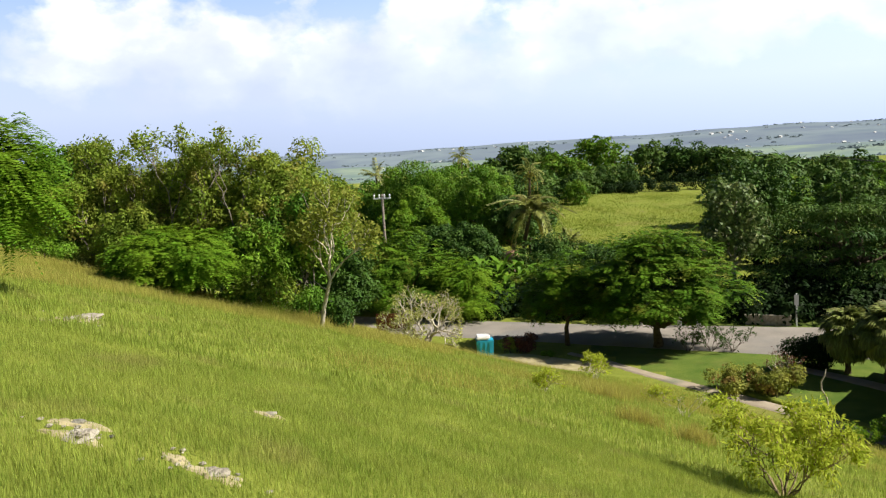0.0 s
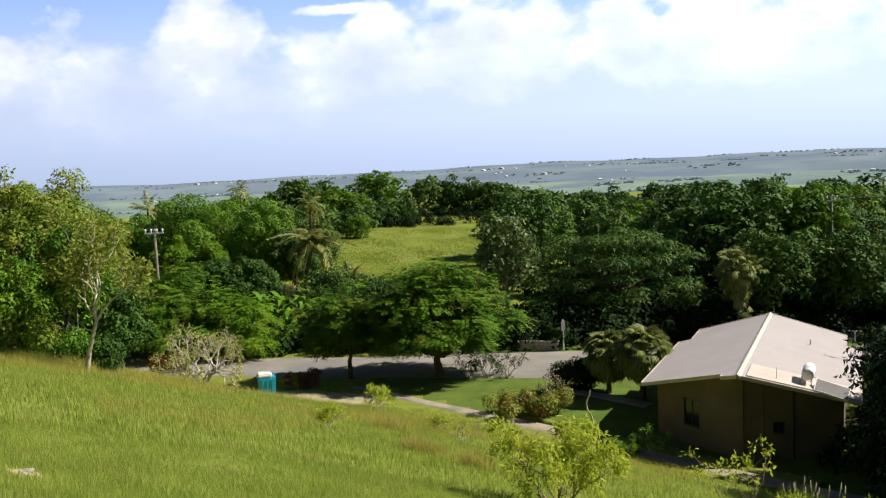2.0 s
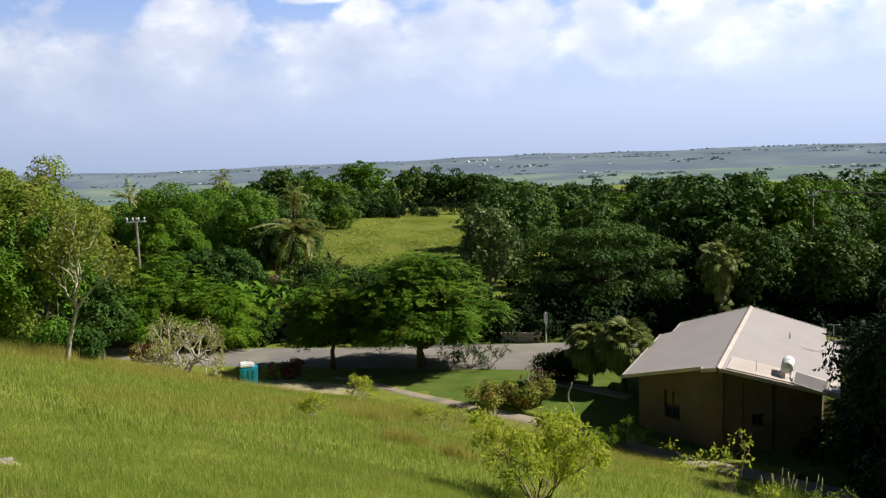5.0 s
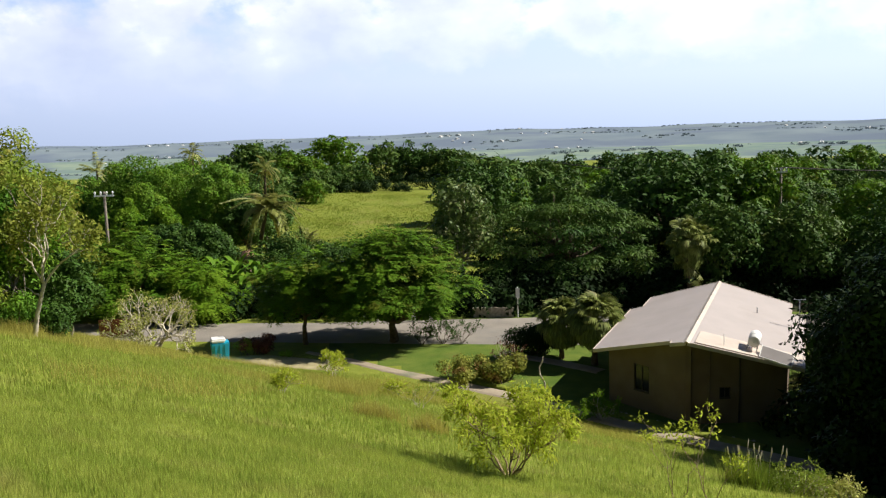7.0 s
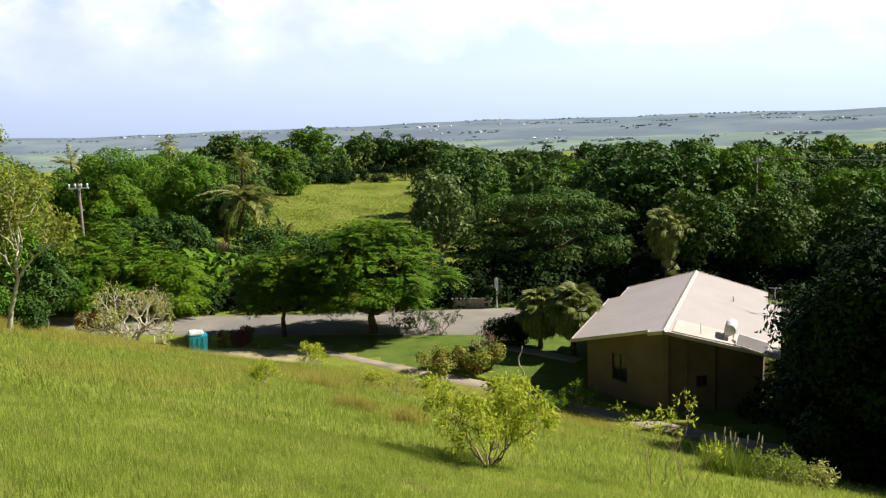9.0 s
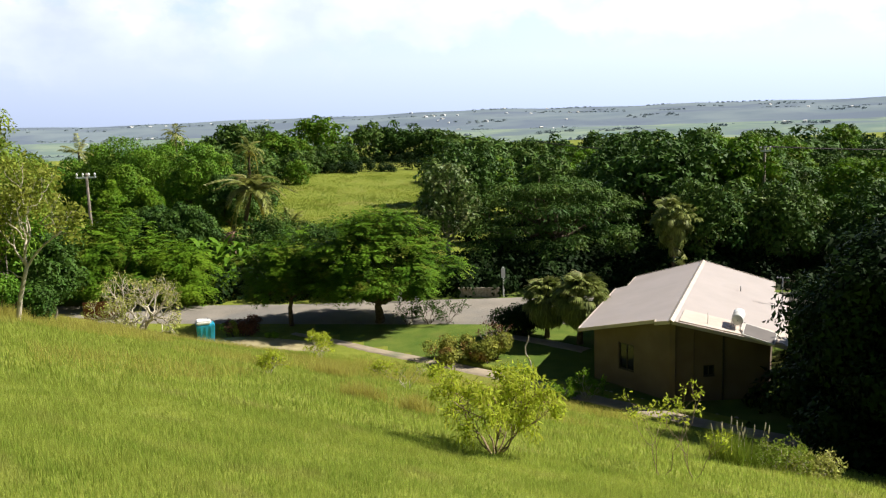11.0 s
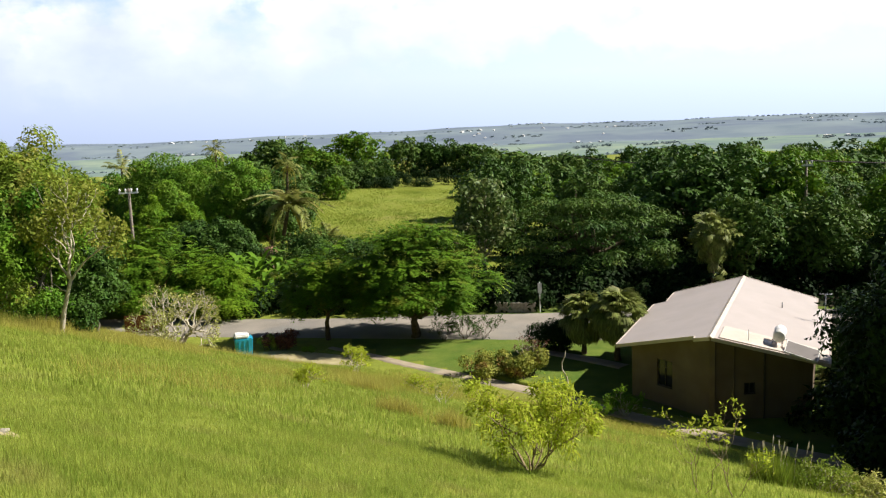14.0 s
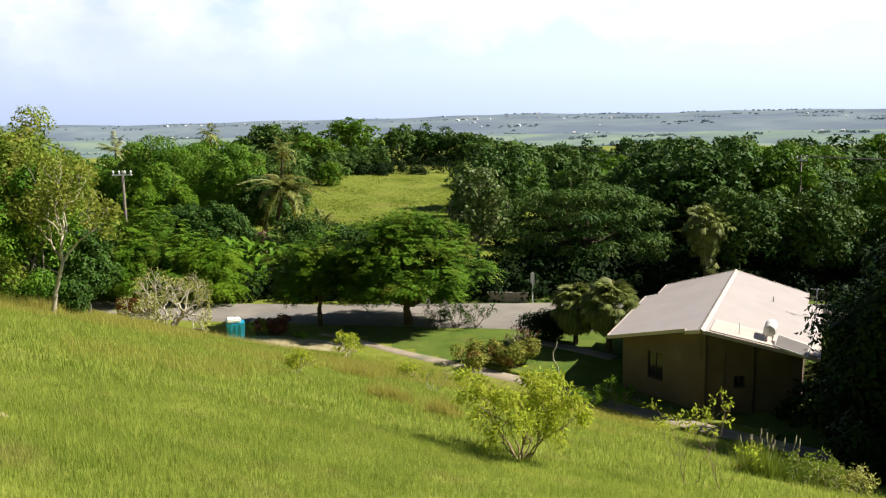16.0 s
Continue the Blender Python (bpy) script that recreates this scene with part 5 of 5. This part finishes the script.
for k, (x, s) in enumerate(((-4.5, 1.0), (-3.25, 0.85), (-1.95, 1.0), (-0.75, 0.9))):
    y = 57.4 - 0.155 * (x + 4)
    post = thing("road_marker_post", x, y, gz(x, y), "short white painted road marker post", "post", "marker posts")
    bm = bmesh.new()
    box(bm, (-0.13, -0.1, -0.2), (0.13, 0.1, 0.85 * s), 0.03)
    part("body", bm, WHITE, post)
    bm = bmesh.new()
    box(bm, (-0.15, -0.12, 0.85 * s + 0.002), (0.15, 0.12, 0.85 * s + 0.07), 0.02)
    part("cap", bm, WHITE, post)
low = thing("garden_wall", 3.6, 58.0, TERRACE - 0.1, "low pale roadside wall in tree shade", "wall", rz=-9)
bm = bmesh.new()
box(bm, (-1.4, -0.12, 0), (1.4, 0.12, 0.68), 0.02)
part("body", bm, LIMESTONE, low)
bm = bmesh.new()
box(bm, (-1.45, -0.16, 0.682), (1.45, 0.16, 0.75), 0.02)
part("coping", bm, LIMESTONE, low)
sign = thing("signpost", 5.3, 57.7, TERRACE - 0.1, "white signpost at the road side", "signpost")
part("post", rod_mesh("post", (0, 0, 0), (0, 0, 2.2), 0.045, 8), WHITE, sign)
bm = bmesh.new()
box(bm, (-0.14, -0.07, 1.45), (0.14, -0.05, 2.15), 0.01)
part("plate", bm, WHITE, sign)
stick = thing("dead_branch", 4.95, 40.9, gz(4.95, 40.9) - 0.05, "bent pale dead branch standing in the lawn", "branch")
v, q = tube([(0.1, 0, 0), (0.06, 0, 0.4), (-0.16, 0, 0.8), (-0.18, 0.05, 1.15), (-0.02, 0, 1.5), (0.02, 0, 1.75)], (0.045, 0.045, 0.04, 0.035, 0.028, 0.015), 8)
part("stem", smooth(fast_mesh("stem", v, q)), PALE_BARK, stick)
fence = thing("sheet_fence", -21.6, 55.2, TERRACE, "rusty red sheet fence at the road side", "fence", rz=8)
for k in range(7):
    bm = bmesh.new()
    box(bm, (-1.2 + 0.35 * k, -0.02 - 0.01 * (k % 2), 0), (-0.86 + 0.35 * k, 0.02 - 0.01 * (k % 2), 1.3), 0.008)
    part("sheet", bm, RUST, fence)


def small_house(x, y, z, w, d, h, label, roof, turn, group="", eaves=0.3, wall=STUCCO, category="house"):
    """A plain gabled house with windows and a door, seen far off or between trees."""
    house = thing("house", x, y, z, label, category, group, turn)
    bm = bmesh.new()
    prism(bm, [(-w / 2, -d / 2, -1.5), (w / 2, -d / 2, -1.5), (w / 2, -d / 2, h), (0, -d / 2, h + w * 0.2), (-w / 2, -d / 2, h)], d, (0, 1, 0))
    bmesh.ops.recalc_face_normals(bm, faces=bm.faces)
    part("wall", bm, wall, house)
    for s in (-1, 1):
        bm = bmesh.new()
        e = w / 2 + eaves
        prism(bm, [(0, -d / 2 - eaves, h + w * 0.2 + 0.06), (s * e, -d / 2 - eaves, h + w * 0.2 + 0.06 - e * 0.4), (s * e, d / 2 + eaves, h + w * 0.2 + 0.06 - e * 0.4), (0, d / 2 + eaves, h + w * 0.2 + 0.06)], 0.12, (0, 0, 1))
        bmesh.ops.recalc_face_normals(bm, faces=bm.faces)
        part("roof", bm, roof, house)
        bm = bmesh.new()
        box(bm, (s * w * 0.25 - 0.5, -d / 2 - 0.05, h * 0.35), (s * w * 0.25 + 0.5, -d / 2 + 0.05, h * 0.8), 0.01)
        part("window", bm, DARK_GLASS, house)
    return house


small_house(-36.5, 68, -11.6, 9, 7, 3.0, "pale house glimpsed between trees", WHITE, 25)
small_house(-19.0, 80, -11.4, 2.2, 2.6, 1.9, "small brown shed with a brown roof behind banana plants", TILE_ROOF, -20, wall=WALL, category="shed")

# ---- loose rock in the turf ----
stones = [(-10.6, 12.1, 0.3, 0.2), (-10.2, 11.3, 0.13, 0.25), (-4.45, 4.9, 0.12, 0.45), (-4.8, 5.3, 0.07, 0.4), (-3.42, 5.05, 0.1, 0.35), (-4.6, 7.9, 0.09, 0.16)]
rng = np.random.default_rng(299)
for x, y, s in ((-4.6, 5.1, 0.22), (-3.6, 5.1, 0.22), (-10.3, 11.6, 0.4)):
    stones += [(x + rng.normal(0, s), y + rng.normal(0, s * 0.6), rng.uniform(0.012, 0.03), 0.4) for _ in range(16)]
for u in np.linspace(0, 1, 26):
    stones.append((4.4 + 8.0 * u + rng.normal(0, 0.08), 40.0 - 7.3 * u + rng.normal(0, 0.08), rng.uniform(0.05, 0.1), 0.7))
for k, (x, y, r, flat) in enumerate(stones):
    rng = np.random.default_rng(300 + k)
    bm = bmesh.new()
    bmesh.ops.create_icosphere(bm, subdivisions=4 if r > 0.101 else 2, radius=r)
    for v in bm.verts:
        f = 1 + 0.5 * noise.noise(v.co * (2.2 / r) * 0.6 + Vector((k * 7, 0, 0))) + 0.18 * noise.noise(v.co * (7 / r) * 0.6)
        v.co = v.co * f
        v.co.z *= flat
    ob = part("rock", bm, LIMESTONE)
    ob.matrix_world = pose(x, y, gz(x, y) + 0.02, 0, 0, 40 * k)
    tagged(ob, "rough pale limestone rock showing through the turf", "rock", "loose rocks")

# ---- far plain: houses, hedgerows ----
rng = np.random.default_rng(9)
model = small_house(-300, 1450, gz(-300, 1450), 11, 9, 3.6, "small white house on the far plain", WHITE, 10, "far houses", 0.4)
count = 0
while count < 80:
    az, r = rng.uniform(-0.42, 0.5), rng.choice([1500, 1900, 2400, 2900, 3400, 3900]) * rng.uniform(0.9, 1.12)
    cluster = math.sin(az * 17) + 0.6 * math.sin(az * 41 + r * 0.002)
    if cluster < 0.1 and rng.random() < 0.8:
        continue
    x, y = r * math.sin(az), r * math.cos(az)
    ob = copy_thing(model, pose(x, y, gz(x, y), 0, 0, rng.uniform(0, 180)))
    s = rng.uniform(0.6, 1.1)
    ob.scale = (s * rng.uniform(1, 1.8), s, s)
    count += 1
small_house(-330, 1270, gz(-330, 1270), 14, 44, 6, "long white hall on the far plain", WHITE, 80, "", 0.5, category="hall")
az, r = rng.uniform(-0.6, 0.75, 3400), np.concatenate([rng.uniform(500, 1500, 500), rng.choice([1700, 2100, 2600, 3100, 3500, 3900, 4200], 2900) * rng.uniform(0.985, 1.015, 2900)])
keep = np.sin(az * 29 + r * 0.004) + np.sin(az * 67 + r * 0.011) > 0.35
az, r = az[keep], r[keep]
centres = np.column_stack([r * np.sin(az), r * np.cos(az), 0 * r])
centres[:, 2] = ground_z(centres[:, 0], centres[:, 1]) + 2.0
# Blue-grey haze is part of the tree colour here.
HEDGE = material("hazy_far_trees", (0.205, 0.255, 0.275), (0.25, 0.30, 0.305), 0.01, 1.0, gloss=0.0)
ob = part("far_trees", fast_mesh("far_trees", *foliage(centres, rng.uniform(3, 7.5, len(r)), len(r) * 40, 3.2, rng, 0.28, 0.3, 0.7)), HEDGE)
tagged(ob, "hedgerows and tree belts on the far plain", "trees", kind="stuff")


# ---- grass ----
def sow(n, az0, az1, r0, r1, rng, power=1.0):
    az = rng.uniform(az0, az1, n)
    r = (rng.uniform(0, 1, n) ** power) * (r1 - r0) + r0
    return r * np.sin(az), r * np.cos(az)


def off_paving(x, y):
    s = y - (ROAD_AT + ROAD_SLANT * x)
    soil = np.abs(y - np.interp(x, [p[0] for p in SOIL_LINE], [p[1] for p in SOIL_LINE])) < 1.3
    return ((s < -3.2) & (y < 48.5 - 1.02 * (x + 6.4) - 1.2) | (x < -12) & (s < -4)) & ~(soil & (x > -17.5) & (x < -2.6))


def patchy(x, y, seed):
    """Uneven patches between -1 and 1, some metres across."""
    r = np.random.default_rng(seed)
    out = np.zeros_like(x)
    for k in range(9):
        a, w = r.uniform(0, 6.28), r.uniform(0.25, 1.9)
        out += np.sin(w * (x * np.cos(a) + y * np.sin(a)) + r.uniform(0, 6.28)) / (1 + 0.5 * w)
    return np.clip(out / 2.2, -1, 1)


rng = np.random.default_rng(31)
x, y = sow(95000, -0.95, 0.75, 3.4, 14, rng, 0.8)
bare = sum(np.exp(-((x - a) ** 2 + (y - b) ** 2) / c) for a, b, c in ((-4.65, 5.1, 0.16), (-3.6, 5.1, 0.14), (-10.5, 12.0, 0.3), (-10.1, 11.2, 0.16), (-9.85, 10.6, 0.08), (-4.6, 7.9, 0.03)))
keep = rng.random(len(x)) > bare * 0.95
x, y = x[keep], y[keep]
ob = part("grass", fast_mesh("grass", *grass_blades(x, y, rng, 0.10 + 0.02 * patchy(x * 2, y * 2, 1), 0.008, 4, 0.45)), BLADE)
tagged(ob, "short lit green grass on the slope", "grass", kind="stuff")
x, y = sow(95000, -0.9, 0.65, 13, 50, rng, 0.85)
keep = off_paving(x, y)
x, y = x[keep], y[keep]
ob = part("grass", fast_mesh("grass", *grass_blades(x, y, rng, 0.15 + 0.02 * patchy(x, y, 2), 0.02, 4, 0.4, 0.14)), BLADE)
tagged(ob, "green grass covering the lower slope", "grass", kind="stuff")
# rough grass in the field beyond the road
x, y = rng.uniform(-26, 8, 30000), 74 + 100 * rng.uniform(0, 1, 30000) ** 1.3
keep = patchy(x * 0.5, y * 0.3, 6) > rng.uniform(-1.2, 0.9, len(x))
x, y = x[keep], y[keep]
ob = part("field_grass", fast_mesh("field_grass", *grass_blades(x, y, rng, 0.22 + 0.08 * patchy(x * 0.5, y * 0.3, 7), 0.07, 4, 0.5, 0.3)), FIELD_BLADE)
tagged(ob, "rough green grass in the field beyond the road", "grass", kind="stuff")
# tall pale seed grass along the crest and the lower slope
x, y = sow(52000, -0.86, 0.25, 15, 48, rng, 0.9)
crest = ease(y - 0.35 * x, 23, 34) + 0.7 * ease(-x, 13, 17) * ease(y, 15, 19)
keep = off_paving(x, y) & (patchy(x, y, 3) + 1.5 * crest - 0.85 > rng.uniform(0, 0.5, len(x))) & (y < 43)
x, y = x[keep], y[keep]
ob = part("tall_grass", fast_mesh("tall_grass", *grass_blades(x, y, rng, 0.30 + 0.08 * patchy(x, y, 4), 0.011, 5, 0.6, 0.16)), DRY)
tagged(ob, "tall tan seed grass along the crest of the slope", "grass", kind="stuff")
for k, (x0, y0, w, h, m) in enumerate(((-1.7, 19.7, 0.6, 0.45, DRY), (-0.35, 18.5, 0.45, 0.45, DRY), (7.1, 19.0, 0.5, 0.75, LEAF_OLIVE), (-3.4, 27.5, 0.8, 0.5, DRY), (-14.2, 28.0, 0.9, 0.5, DRY), (-15.4, 27.2, 0.8, 0.45, LEAF_OLIVE), (7.9, 19.0, 0.5, 0.5, LEAF_OLIVE))):
    x, y = x0 + rng.normal(0, w * 0.45, 260), y0 + rng.normal(0, w * 0.45, 260)
    tuft = part("grass_tuft", fast_mesh("grass_tuft", *grass_blades(x, y, rng, h, 0.014, 4, 0.55, 0.04)), m)
    tagged(tuft, "tall tuft of wild grass standing out of the turf", "grass tuft", "grass tufts")
plume_v, plume_q = [], []
for k in range(13):
    x, y = 7.2 + rng.normal(0, 0.35), 19.0 + rng.normal(0, 0.3)
    z = gz(x, y)
    tx, ty = rng.normal(0, 0.12), rng.normal(0, 0.1)
    h = rng.uniform(0.8, 1.1)
    tube([(x, y, z), (x + tx * 0.5, y + ty * 0.5, z + h * 0.7), (x + tx, y + ty, z + h)], (0.003, 0.003, 0.002), 4, plume_v, plume_q)
    tube([(x + tx * 0.75, y + ty * 0.75, z + h * 0.84), (x + tx * 0.9, y + ty * 0.9, z + h * 0.93), (x + tx, y + ty, z + h * 1.06)], (0.006, 0.02, 0.005), 5, plume_v, plume_q)
ob = part("seed_plumes", fast_mesh("seed_plumes", plume_v, plume_q), FLOWER)
tagged(ob, "pale feathery seed plumes of wild grass", "grass plumes", kind="stuff")
